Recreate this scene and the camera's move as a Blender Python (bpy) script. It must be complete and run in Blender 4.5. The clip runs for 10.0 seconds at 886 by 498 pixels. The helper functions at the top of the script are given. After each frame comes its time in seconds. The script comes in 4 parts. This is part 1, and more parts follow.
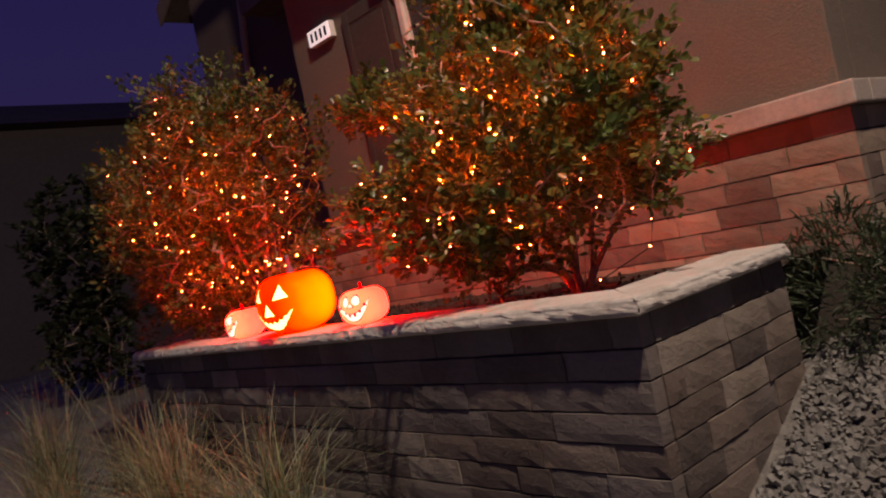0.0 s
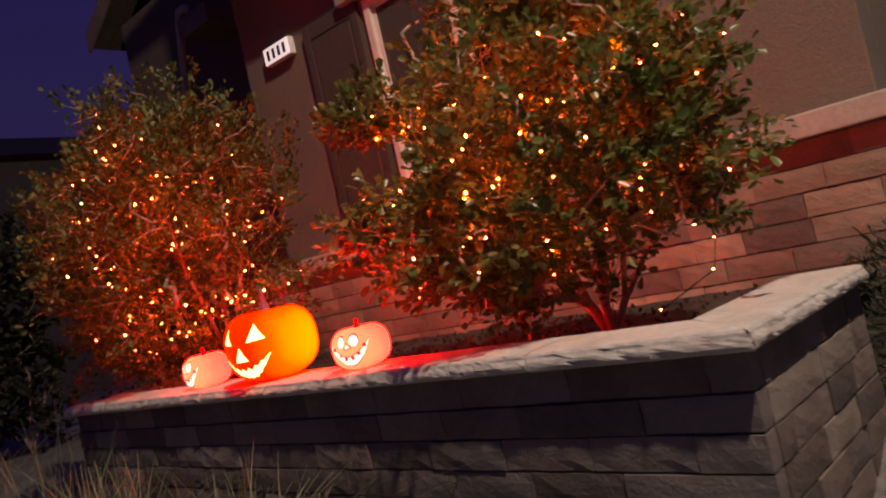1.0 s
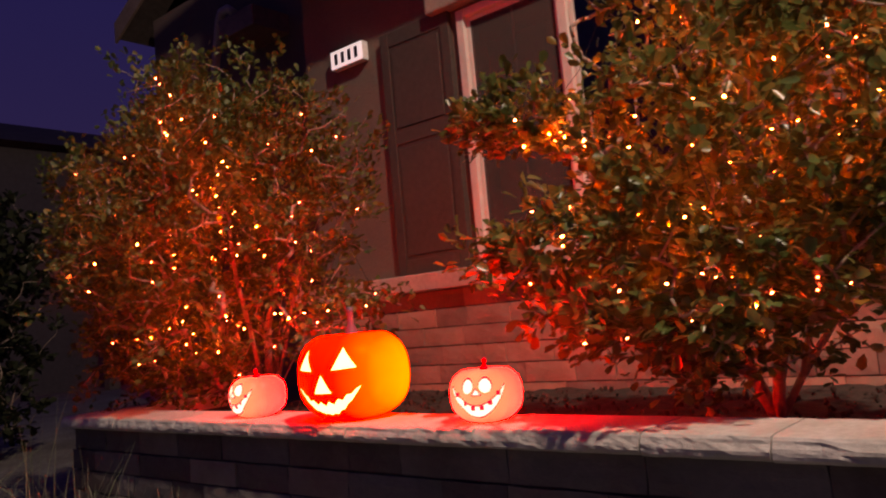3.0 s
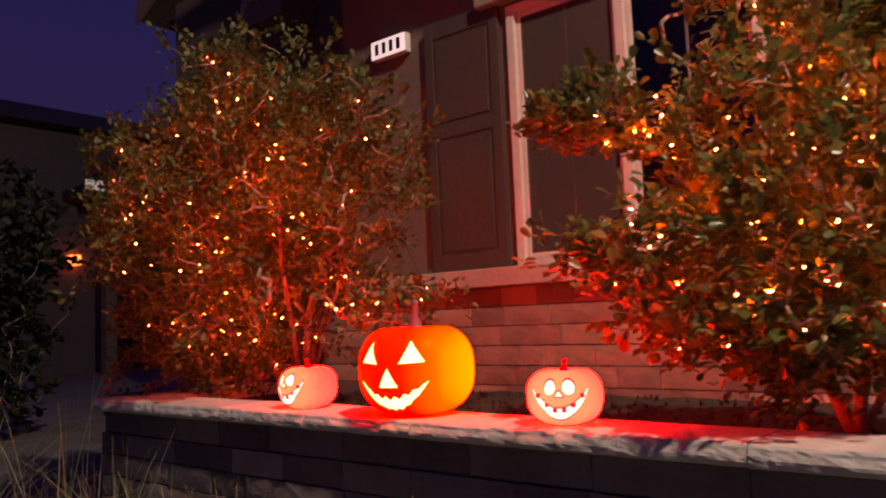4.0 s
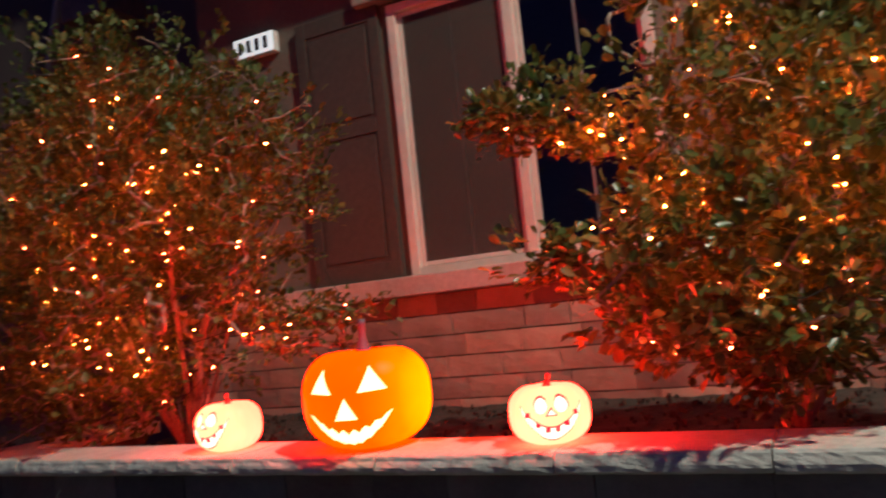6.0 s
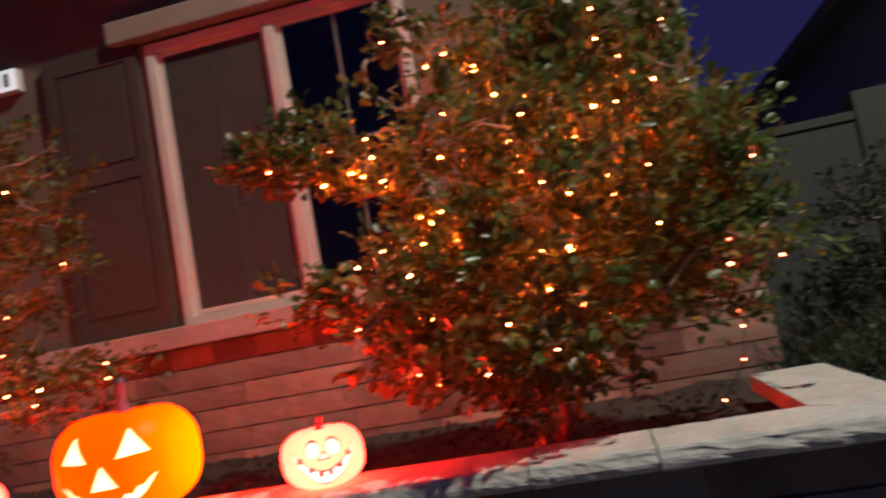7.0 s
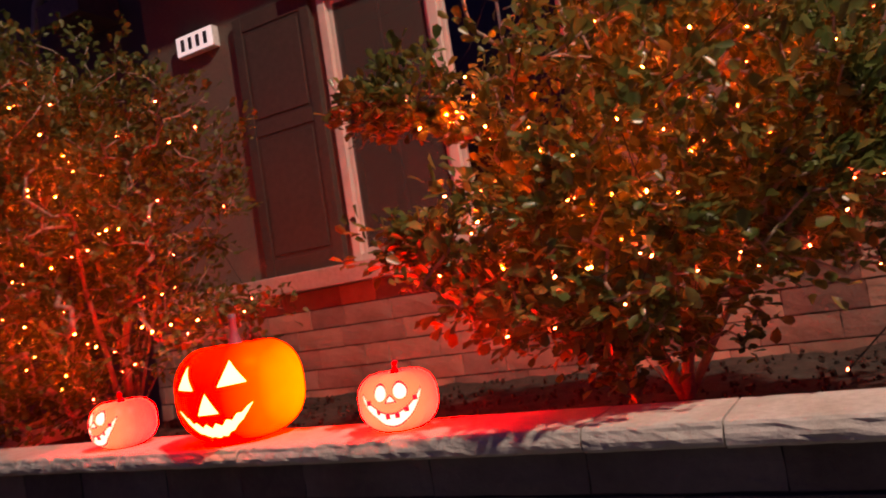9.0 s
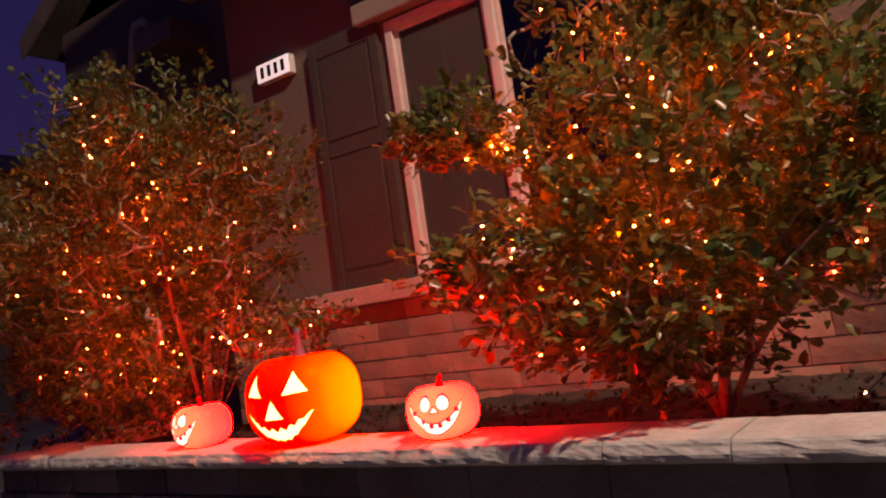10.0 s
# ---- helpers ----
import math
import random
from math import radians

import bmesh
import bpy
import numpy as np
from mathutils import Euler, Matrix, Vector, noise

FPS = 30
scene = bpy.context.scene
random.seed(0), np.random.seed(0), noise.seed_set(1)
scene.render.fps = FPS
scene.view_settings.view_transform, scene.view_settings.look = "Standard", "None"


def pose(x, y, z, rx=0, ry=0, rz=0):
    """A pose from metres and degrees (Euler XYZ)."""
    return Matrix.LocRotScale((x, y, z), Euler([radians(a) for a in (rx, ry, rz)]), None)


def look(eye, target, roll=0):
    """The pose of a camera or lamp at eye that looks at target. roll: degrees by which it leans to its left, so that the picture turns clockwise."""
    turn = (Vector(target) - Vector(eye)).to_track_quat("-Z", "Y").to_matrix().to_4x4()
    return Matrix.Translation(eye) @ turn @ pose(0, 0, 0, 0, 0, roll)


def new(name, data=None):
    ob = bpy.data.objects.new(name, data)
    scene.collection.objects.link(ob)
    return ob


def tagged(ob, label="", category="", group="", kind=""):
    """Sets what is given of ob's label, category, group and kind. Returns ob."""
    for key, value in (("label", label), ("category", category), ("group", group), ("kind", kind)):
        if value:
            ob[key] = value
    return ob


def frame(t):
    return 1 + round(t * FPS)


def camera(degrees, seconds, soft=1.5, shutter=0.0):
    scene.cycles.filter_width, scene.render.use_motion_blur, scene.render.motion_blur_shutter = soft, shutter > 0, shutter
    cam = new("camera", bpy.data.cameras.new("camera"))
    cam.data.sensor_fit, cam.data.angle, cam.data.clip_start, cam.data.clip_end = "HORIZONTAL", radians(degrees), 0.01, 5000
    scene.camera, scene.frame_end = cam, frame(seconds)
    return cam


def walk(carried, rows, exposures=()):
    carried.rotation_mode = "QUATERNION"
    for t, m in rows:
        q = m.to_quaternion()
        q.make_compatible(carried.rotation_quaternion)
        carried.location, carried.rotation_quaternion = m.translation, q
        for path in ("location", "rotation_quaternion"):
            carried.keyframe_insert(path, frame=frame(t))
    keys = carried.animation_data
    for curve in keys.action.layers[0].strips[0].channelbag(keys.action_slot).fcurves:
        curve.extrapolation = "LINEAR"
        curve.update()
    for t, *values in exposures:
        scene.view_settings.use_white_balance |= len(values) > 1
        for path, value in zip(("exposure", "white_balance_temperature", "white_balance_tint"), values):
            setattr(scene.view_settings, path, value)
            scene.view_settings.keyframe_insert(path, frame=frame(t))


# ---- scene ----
cam = camera(59.8, 10.0, soft=2.0, shutter=0.5)
PATH = [
    (0, (0.2, 0.402, 0.992), (1.537, 1.889, 0.985), -12.3),
    (0.5, (0.244, 0.654, 0.998), (1.653, 2.073, 1.004), -13.4),
    (1, (0.307, 0.938, 1.014), (1.783, 2.286, 1.069), -13.0),
    (1.5, (0.297, 1.215, 1.009), (1.851, 2.471, 1.09), -11.4),
    (2, (0.305, 1.438, 1.017), (1.882, 2.661, 1.14), -8.9),
    (2.5, (0.337, 1.625, 1.032), (1.888, 2.868, 1.249), -6.6),
    (2.7, (0.347, 1.651, 1.035), (1.886, 2.912, 1.238), -6.1),
    (3.8, (0.255, 1.834, 1.056), (1.78, 3.116, 1.229), -3.1),
    (4, (0.239, 1.91, 1.04), (1.775, 3.178, 1.222), -2.4),
    (4.5, (0.163, 2.006, 1.035), (1.716, 3.255, 1.196), -2.2),
    (5, (0.184, 2.157, 1.028), (1.782, 3.349, 1.176), -2.7),
    (5.2, (0.193, 2.234, 1.041), (1.829, 3.376, 1.19), -3.2),
    (6.3, (0.192, 2.342, 1.1), (2.038, 3.089, 1.281), -7.3),
    (6.5, (0.191, 2.325, 1.095), (2.073, 2.974, 1.284), -8.2),
    (7, (0.195, 2.268, 1.096), (2.154, 2.626, 1.282), -10.5),
    (7.5, (0.226, 2.202, 1.083), (2.216, 2.302, 1.266), -13.6),
    (7.7, (0.236, 2.198, 1.092), (2.228, 2.281, 1.256), -14.6),
    (8, (0.264, 2.188, 1.08), (2.242, 2.42, 1.256), -14.2),
    (8.2, (0.298, 2.188, 1.078), (2.215, 2.718, 1.288), -12.8),
    (8.3, (0.312, 2.15, 1.072), (2.193, 2.796, 1.282), -12.2),
    (8.5, (0.37, 2.08, 1.036), (2.186, 2.895, 1.235), -10.6),
    (9, (0.408, 1.91, 1.06), (2.159, 2.87, 1.183), -8.9),
    (9.5, (0.32, 1.787, 1.074), (1.974, 2.902, 1.221), -8.3),
    (10, (0.312, 1.731, 1.077), (1.954, 2.86, 1.25), -8.3),
]
# the phone's picture is warmer while the glowing pumpkins fill it, cooler and greener in the middle of the clip
TINTS = [(0.0, 0.30, 8800, 39), (1.5, 0.30, 8900, 42), (2.5, 0.27, 9100, 46), (4.4, 0.30, 9100, 45), (5.1, 0.48, 7000, 6), (6.5, 0.24, 6800, 8),
         (7.4, 0.24, 6900, 12), (8.0, 0.22, 7400, 20), (8.5, 0.25, 9200, 46), (10.0, 0.27, 9300, 48)]
walk(cam, [(t, look(eye, target, roll)) for t, eye, target, roll in PATH], TINTS)

# ---- world and large lights ----
world = bpy.data.worlds.new("dusk")
scene.world = world
world.use_nodes = True
wn, wl = world.node_tree.nodes, world.node_tree.links
wn.clear()
w_out = wn.new("ShaderNodeOutputWorld")
w_bg = wn.new("ShaderNodeBackground")
w_ramp = wn.new("ShaderNodeValToRGB")
w_sep = wn.new("ShaderNodeSeparateXYZ")
w_tc = wn.new("ShaderNodeTexCoord")
wl.new(w_tc.outputs["Generated"], w_sep.inputs[0])
wl.new(w_sep.outputs["Z"], w_ramp.inputs[0])
w_ramp.color_ramp.elements[0].position, w_ramp.color_ramp.elements[0].color = 0.0, (0.015, 0.013, 0.045, 1)
w_ramp.color_ramp.elements[1].position, w_ramp.color_ramp.elements[1].color = 0.6, (0.004, 0.006, 0.055, 1)
wl.new(w_ramp.outputs[0], w_bg.inputs["Color"])
w_bg.inputs["Strength"].default_value = 1.15
wl.new(w_bg.outputs[0], w_out.inputs[0])


def lamp(name, kind, place, colour, watts, size=0.05, target=None, spread=None):
    data = bpy.data.lights.new(name, kind)
    data.color, data.energy = colour, watts
    if kind in ("POINT", "SPOT"):
        data.shadow_soft_size = size
    if spread:
        data.spot_size, data.spot_blend = radians(spread), 0.5
    ob = new(name, data)
    ob.matrix_world = look(place, target) if target else pose(*place)
    return ob


STREET = (0.95, -0.55, 6.6)
lamp("street_lamp_light", "POINT", STREET, (0.97, 1.0, 0.88), 980, 0.10)

# ---- materials ----


def mat(name):
    m = bpy.data.materials.new(name)
    m.use_nodes = True
    nt = m.node_tree
    return m, nt, nt.nodes["Principled BSDF"]


def node(nt, kind, **values):
    n = nt.nodes.new(kind)
    for key, value in values.items():
        n.inputs[key].default_value = value
    return n


def ramp(nt, source, stops):
    r = nt.nodes.new("ShaderNodeValToRGB")
    el = r.color_ramp.elements
    while len(el) < len(stops):
        el.new(0.5)
    for e, (p, c) in zip(el, stops):
        e.position, e.color = p, (*c, 1)
    nt.links.new(source, r.inputs[0])
    return r.outputs[0]


def mixed(nt, a, b, fac, mode="MIX"):
    m = nt.nodes.new("ShaderNodeMix")
    m.data_type, m.blend_type = "RGBA", mode
    for sock, v in ((m.inputs[0], fac), (m.inputs[6], a), (m.inputs[7], b)):
        if hasattr(v, "default_value") or hasattr(v, "is_linked"):
            nt.links.new(v, sock)
        elif isinstance(v, tuple):
            sock.default_value = (*v, 1)
        else:
            sock.default_value = v
    return m.outputs[2]


def rough_surface(name, stops, scale=30.0, rough=0.85, bump=0.3, big=2.5, stain=(0.55, 0.5, 0.45), per_object=None, detail_bump=None, coords="Object"):
    """A mineral or wooden surface: fine grain, broad stains, relief."""
    m, nt, p = mat(name)
    tc = nt.nodes.new("ShaderNodeTexCoord")
    n1 = node(nt, "ShaderNodeTexNoise", Scale=scale, Detail=6.0, Roughness=0.65)
    n2 = node(nt, "ShaderNodeTexNoise", Scale=big, Detail=4.0, Roughness=0.6)
    geo = nt.nodes.new("ShaderNodeNewGeometry")
    vec = tc.outputs["Object"] if coords == "Object" else geo.outputs["Position"]
    nt.links.new(vec, n1.inputs["Vector"])
    nt.links.new(geo.outputs["Position"], n2.inputs["Vector"])
    col = ramp(nt, n1.outputs["Fac"], stops)
    if per_object:
        info = nt.nodes.new("ShaderNodeObjectInfo")
        tone = ramp(nt, info.outputs["Random"], per_object)
        col = mixed(nt, tone, col, 0.2)
    spots = ramp(nt, n2.outputs["Fac"], [(0.42, (1, 1, 1)), (0.68, stain)])
    col = mixed(nt, col, spots, 0.7, "MULTIPLY")
    nt.links.new(col, p.inputs["Base Color"])
    p.inputs["Roughness"].default_value = rough
    b = node(nt, "ShaderNodeBump", Strength=bump, Distance=0.01)
    nb = node(nt, "ShaderNodeTexNoise", Scale=detail_bump or scale * 1.7, Detail=5.0, Roughness=0.7)
    nt.links.new(vec, nb.inputs["Vector"])
    nt.links.new(nb.outputs["Fac"], b.inputs["Height"])
    nt.links.new(b.outputs[0], p.inputs["Normal"])
    return m


def plain(name, colour, rough=0.5, metal=0.0):
    m, nt, p = mat(name)
    n = node(nt, "ShaderNodeTexNoise", Scale=35.0, Detail=4.0)
    tc = nt.nodes.new("ShaderNodeTexCoord")
    nt.links.new(tc.outputs["Object"], n.inputs["Vector"])
    c = ramp(nt, n.outputs["Fac"], [(0.3, tuple(v * 0.82 for v in colour)), (0.7, tuple(min(1, v * 1.12) for v in colour))])
    nt.links.new(c, p.inputs["Base Color"])
    p.inputs["Roughness"].default_value, p.inputs["Metallic"].default_value = rough, metal
    return m


def glow(name, colour, strength):
    m, nt, p = mat(name)
    p.inputs["Base Color"].default_value = (*[min(1, c) for c in colour], 1)
    p.inputs["Emission Color"].default_value = (*colour, 1)
    p.inputs["Emission Strength"].default_value = strength
    return m


M_BLOCK = rough_surface("split_face_block", [(0.3, (0.16, 0.13, 0.11)), (0.7, (0.34, 0.29, 0.25))], 40, 0.9, 0.55, 3,
                        per_object=[(0.0, (0.10, 0.085, 0.082)), (0.3, (0.18, 0.14, 0.12)), (0.55, (0.30, 0.245, 0.20)), (0.75, (0.17, 0.16, 0.16)), (1.0, (0.40, 0.35, 0.29))])
M_BLOCK_WARM = rough_surface("tan_split_face_block", [(0.3, (0.24, 0.17, 0.13)), (0.7, (0.42, 0.32, 0.25))], 40, 0.9, 0.55, 3,
                             per_object=[(0.0, (0.16, 0.118, 0.108)), (0.25, (0.30, 0.23, 0.185)), (0.5, (0.50, 0.385, 0.29)), (0.7, (0.19, 0.145, 0.130)), (0.85, (0.40, 0.31, 0.24)), (1.0, (0.55, 0.43, 0.33))])
M_FAR_WALL = rough_surface("far_stucco", [(0.3, (0.10, 0.088, 0.09)), (0.7, (0.13, 0.115, 0.118))], 8, 0.92, 0.2, 0.5, (0.85, 0.82, 0.8))
M_MORTAR = rough_surface("mortar", [(0.3, (0.07, 0.06, 0.055)), (0.7, (0.12, 0.105, 0.095))], 60, 0.95, 0.4)
M_CAP = rough_surface("cast_stone_cap", [(0.3, (0.50, 0.48, 0.45)), (0.7, (0.68, 0.66, 0.62))], 45, 0.85, 0.35, 6, (0.7, 0.68, 0.64))
M_SILL = rough_surface("sill_stone", [(0.3, (0.42, 0.36, 0.32)), (0.7, (0.55, 0.48, 0.43))], 40, 0.85, 0.25, 3, (0.75, 0.7, 0.66))
M_TRIM = rough_surface("trim_stucco", [(0.3, (0.28, 0.23, 0.20)), (0.7, (0.37, 0.31, 0.27))], 60, 0.9, 0.4, 2, (0.8, 0.77, 0.74))
M_STUCCO = rough_surface("stucco", [(0.3, (0.150, 0.119, 0.097)), (0.7, (0.190, 0.154, 0.125))], 90, 0.92, 0.6, 1.2, (0.85, 0.82, 0.8), detail_bump=70)
M_STUCCO_DARK = rough_surface("dark_stucco", [(0.3, (0.13, 0.09, 0.075)), (0.7, (0.17, 0.12, 0.10))], 90, 0.92, 0.5, 1.2, (0.85, 0.82, 0.8))
M_STUCCO_GREY = rough_surface("grey_stucco", [(0.3, (0.23, 0.245, 0.24)), (0.7, (0.29, 0.305, 0.30))], 60, 0.92, 0.4, 0.8, (0.8, 0.8, 0.8))
M_SOIL = rough_surface("soil", [(0.3, (0.025, 0.018, 0.015)), (0.7, (0.075, 0.054, 0.042))], 25, 0.95, 0.9, 4)
M_GROUND = rough_surface("gravel_bed", [(0.3, (0.10, 0.10, 0.095)), (0.7, (0.27, 0.265, 0.25))], 28, 0.95, 1.0, 1.5, coords="World")
M_STONE = rough_surface("crushed_rock", [(0.3, (0.165, 0.17, 0.16)), (0.7, (0.29, 0.295, 0.28))], 40, 0.9, 0.4)
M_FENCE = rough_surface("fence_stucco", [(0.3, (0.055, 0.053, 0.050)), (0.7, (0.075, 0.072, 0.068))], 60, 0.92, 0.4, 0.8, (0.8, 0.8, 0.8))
M_SHUTTER = rough_surface("shutter_paint", [(0.3, (0.060, 0.046, 0.038)), (0.7, (0.082, 0.062, 0.052))], 30, 0.6, 0.15, 2, (0.8, 0.8, 0.8))
M_FRAME = rough_surface("window_vinyl", [(0.3, (0.62, 0.55, 0.50)), (0.7, (0.70, 0.63, 0.58))], 18, 0.5, 0.05, 3, (0.85, 0.83, 0.8))
M_WOOD = rough_surface("painted_timber", [(0.3, (0.20, 0.14, 0.11)), (0.7, (0.28, 0.20, 0.16))], 25, 0.7, 0.2, 2)
M_ROOF = rough_surface("roof_tile", [(0.3, (0.05, 0.038, 0.034)), (0.7, (0.09, 0.07, 0.06))], 14, 0.9, 0.5)
# dark tone stands in for the lack of light indoors
M_ROOM = plain("unlit_room_tone", (0.05, 0.042, 0.038), 0.9)
M_BARK = rough_surface("bark", [(0.3, (0.28, 0.21, 0.17)), (0.7, (0.46, 0.37, 0.30))], 60, 0.9, 0.5, 6)
M_CABLE = plain("cable", (0.012, 0.02, 0.012), 0.6)
M_SIGN_DARK = plain("sign_figure", (0.015, 0.015, 0.018), 0.5)
M_STEM_DARK = plain("dark_stem", (0.10, 0.115, 0.17), 0.45)
M_BLACK = plain("black_metal", (0.012, 0.012, 0.013), 0.4, 0.3)
M_TYRE = plain("tyre_rubber", (0.015, 0.015, 0.015), 0.8)
M_STEEL = plain("steel", (0.45, 0.45, 0.46), 0.35, 0.9)
M_WHITE = plain("white_paint", (0.75, 0.75, 0.73), 0.5)
M_BULB = glow("bulb_glow", (1.0, 0.065, 0.026), 300.0)
# stronger fill bulbs, added inside the foliage to brighten the leaves
M_BULB_FILL = glow("fill_bulb_glow", (1.0, 0.118, 0.020), 1020.0)
M_SIGN = glow("sign_face", (0.78, 0.84, 0.92), 0.55)
M_PORCH = glow("porch_glow", (1.0, 0.20, 0.012), 3.5)
# weak glow that stands in for light falling on the far porch fascia
M_FAR_PATCH = glow("far_patch_glow", (0.55, 0.62, 0.66), 0.30)
M_FAR_LAMP = glow("far_lamp_glow", (1.0, 0.16, 0.03), 5.0)


def leaf_material(name, greens, sheen=0.35):
    m, nt, p = mat(name)
    geo = nt.nodes.new("ShaderNodeNewGeometry")
    col = ramp(nt, geo.outputs["Random Per Island"], greens)
    n = node(nt, "ShaderNodeTexNoise", Scale=18.0, Detail=3.0)
    nt.links.new(geo.outputs["Position"], n.inputs["Vector"])
    spot = ramp(nt, n.outputs["Fac"], [(0.35, (0.75, 0.75, 0.7)), (0.65, (1.15, 1.1, 1.0))])
    col = mixed(nt, col, spot, 0.8, "MULTIPLY")
    nt.links.new(col, p.inputs["Base Color"])
    p.inputs["Roughness"].default_value = sheen
    tr = nt.nodes.new("ShaderNodeBsdfTranslucent")
    nt.links.new(col, tr.inputs["Color"])
    mx = nt.nodes.new("ShaderNodeMixShader")
    mx.inputs[0].default_value = 0.38
    nt.links.new(p.outputs[0], mx.inputs[1])
    nt.links.new(tr.outputs[0], mx.inputs[2])
    nt.links.new(mx.outputs[0], nt.nodes["Material Output"].inputs[0])
    return m


M_LEAF = leaf_material("shrub_leaf", [(0.0, (0.075, 0.115, 0.032)), (0.45, (0.115, 0.170, 0.052)), (0.76, (0.165, 0.220, 0.072)), (0.88, (0.25, 0.23, 0.07)), (1.0, (0.40, 0.22, 0.05))], 0.30)
M_LEAF_FINE = leaf_material("fine_leaf", [(0.0, (0.080, 0.115, 0.034)), (0.5, (0.118, 0.160, 0.048)), (0.85, (0.165, 0.195, 0.062)), (1.0, (0.30, 0.20, 0.05))], 0.5)
M_NEEDLE = leaf_material("needle_leaf", [(0.0, (0.036, 0.060, 0.034)), (0.6, (0.058, 0.092, 0.054)), (1.0, (0.085, 0.122, 0.074))], 0.5)
M_DARK_LEAF = leaf_material("dark_leaf", [(0.0, (0.022, 0.034, 0.016)), (0.6, (0.036, 0.052, 0.026)), (1.0, (0.055, 0.070, 0.035))], 0.6)
M_GRASS = leaf_material("dry_grass", [(0.0, (0.19, 0.25, 0.14)), (0.5, (0.31, 0.36, 0.23)), (0.85, (0.44, 0.47, 0.36)), (1.0, (0.15, 0.31, 0.07))], 0.6)

# the lit plastic shells: inner red light and its paler side are painted as emission
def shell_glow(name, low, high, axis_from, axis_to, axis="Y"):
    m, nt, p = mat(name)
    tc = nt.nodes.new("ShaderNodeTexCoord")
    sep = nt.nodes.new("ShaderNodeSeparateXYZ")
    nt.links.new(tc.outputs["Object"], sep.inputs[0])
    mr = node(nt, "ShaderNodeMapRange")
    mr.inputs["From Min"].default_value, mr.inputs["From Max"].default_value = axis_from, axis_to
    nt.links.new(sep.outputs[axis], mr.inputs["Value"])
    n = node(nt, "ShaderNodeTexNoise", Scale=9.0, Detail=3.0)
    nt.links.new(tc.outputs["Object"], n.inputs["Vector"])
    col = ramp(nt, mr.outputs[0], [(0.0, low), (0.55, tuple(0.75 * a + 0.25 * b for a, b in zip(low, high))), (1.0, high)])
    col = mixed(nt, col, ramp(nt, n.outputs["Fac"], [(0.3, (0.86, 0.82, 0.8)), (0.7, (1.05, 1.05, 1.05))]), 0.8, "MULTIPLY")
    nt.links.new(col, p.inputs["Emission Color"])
    p.inputs["Base Color"].default_value = (0.20, 0.03, 0.004, 1)
    p.inputs["Specular IOR Level"].default_value = 0.2
    p.inputs["Emission Strength"].default_value = 1.0
    p.inputs["Roughness"].default_value = 0.45
    return m


# the yellow side and the paler front are glow painted along one axis
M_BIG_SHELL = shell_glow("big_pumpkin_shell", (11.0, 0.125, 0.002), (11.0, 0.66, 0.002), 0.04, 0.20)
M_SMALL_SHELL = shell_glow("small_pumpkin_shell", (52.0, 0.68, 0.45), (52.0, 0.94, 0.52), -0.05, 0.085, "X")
M_FACE = glow("face_glow", (1.0, 0.72, 0.36), 2.4)
M_FACE_SMALL = glow("small_face_glow", (1.0, 0.70, 0.55), 2.0)
M_PINK = glow("small_face_line", (1.0, 0.03, 0.06), 0.7)
M_STEM_RED = plain("small_stem", (0.35, 0.04, 0.06), 0.5)


def glass_material():
    m, nt, p = mat("window_glass")
    p.inputs["Base Color"].default_value = (0.85, 0.88, 0.88, 1)
    p.inputs["Roughness"].default_value = 0.0
    p.inputs["Transmission Weight"].default_value = 1.0
    p.inputs["IOR"].default_value = 1.5
    return m


M_GLASS = glass_material()


def screen_material():
    m, nt, p = mat("insect_screen")
    p.inputs["Base Color"].default_value = (0.09, 0.073, 0.066, 1)
    p.inputs["Roughness"].default_value = 0.8
    p.inputs["Alpha"].default_value = 0.55
    return m


M_SCREEN = screen_material()

# ---- mesh helpers ----


def part(name, bm, material, parent=None, label="", smooth=False):
    me = bpy.data.meshes.new(name)
    if smooth:
        for f in bm.faces:
            f.smooth = True
    bm.to_mesh(me)
    bm.free()
    me.materials.append(material)
    ob = new(name, me)
    if parent:
        ob.parent = parent
    if label:
        ob["label"] = label
    return ob


def pieces(name, verts, faces, material, parent=None, label="", smooth=False):
    me = bpy.data.meshes.new(name)
    me.from_pydata(verts, [], faces)
    me.update()
    if smooth:
        for f in me.polygons:
            f.use_smooth = True
    me.materials.append(material)
    ob = new(name, me)
    if parent:
        ob.parent = parent
    if label:
        ob["label"] = label
    return ob


def thing(name, place, label, category, group="", kind=""):
    ob = new(name)
    ob.empty_display_size = 0.1
    ob.location = place
    return tagged(ob, label, category, group, kind)


def box(bm, x0, x1, y0, y1, z0, z1, bevel=0.0):
    m = Matrix.Translation(((x0 + x1) / 2, (y0 + y1) / 2, (z0 + z1) / 2)) @ Matrix.Diagonal((x1 - x0, y1 - y0, z1 - z0, 1))
    r = bmesh.ops.create_cube(bm, size=1, matrix=m)
    if bevel:
        edges = list({e for v in r["verts"] for e in v.link_edges})
        bmesh.ops.bevel(bm, geom=edges, offset=bevel, segments=2, affect="EDGES", profile=0.6)
    return bm


def boxed(name, dims, material, parent=None, label="", bevel=0.004):
    return part(name, box(bmesh.new(), *dims, bevel), material, parent, label)


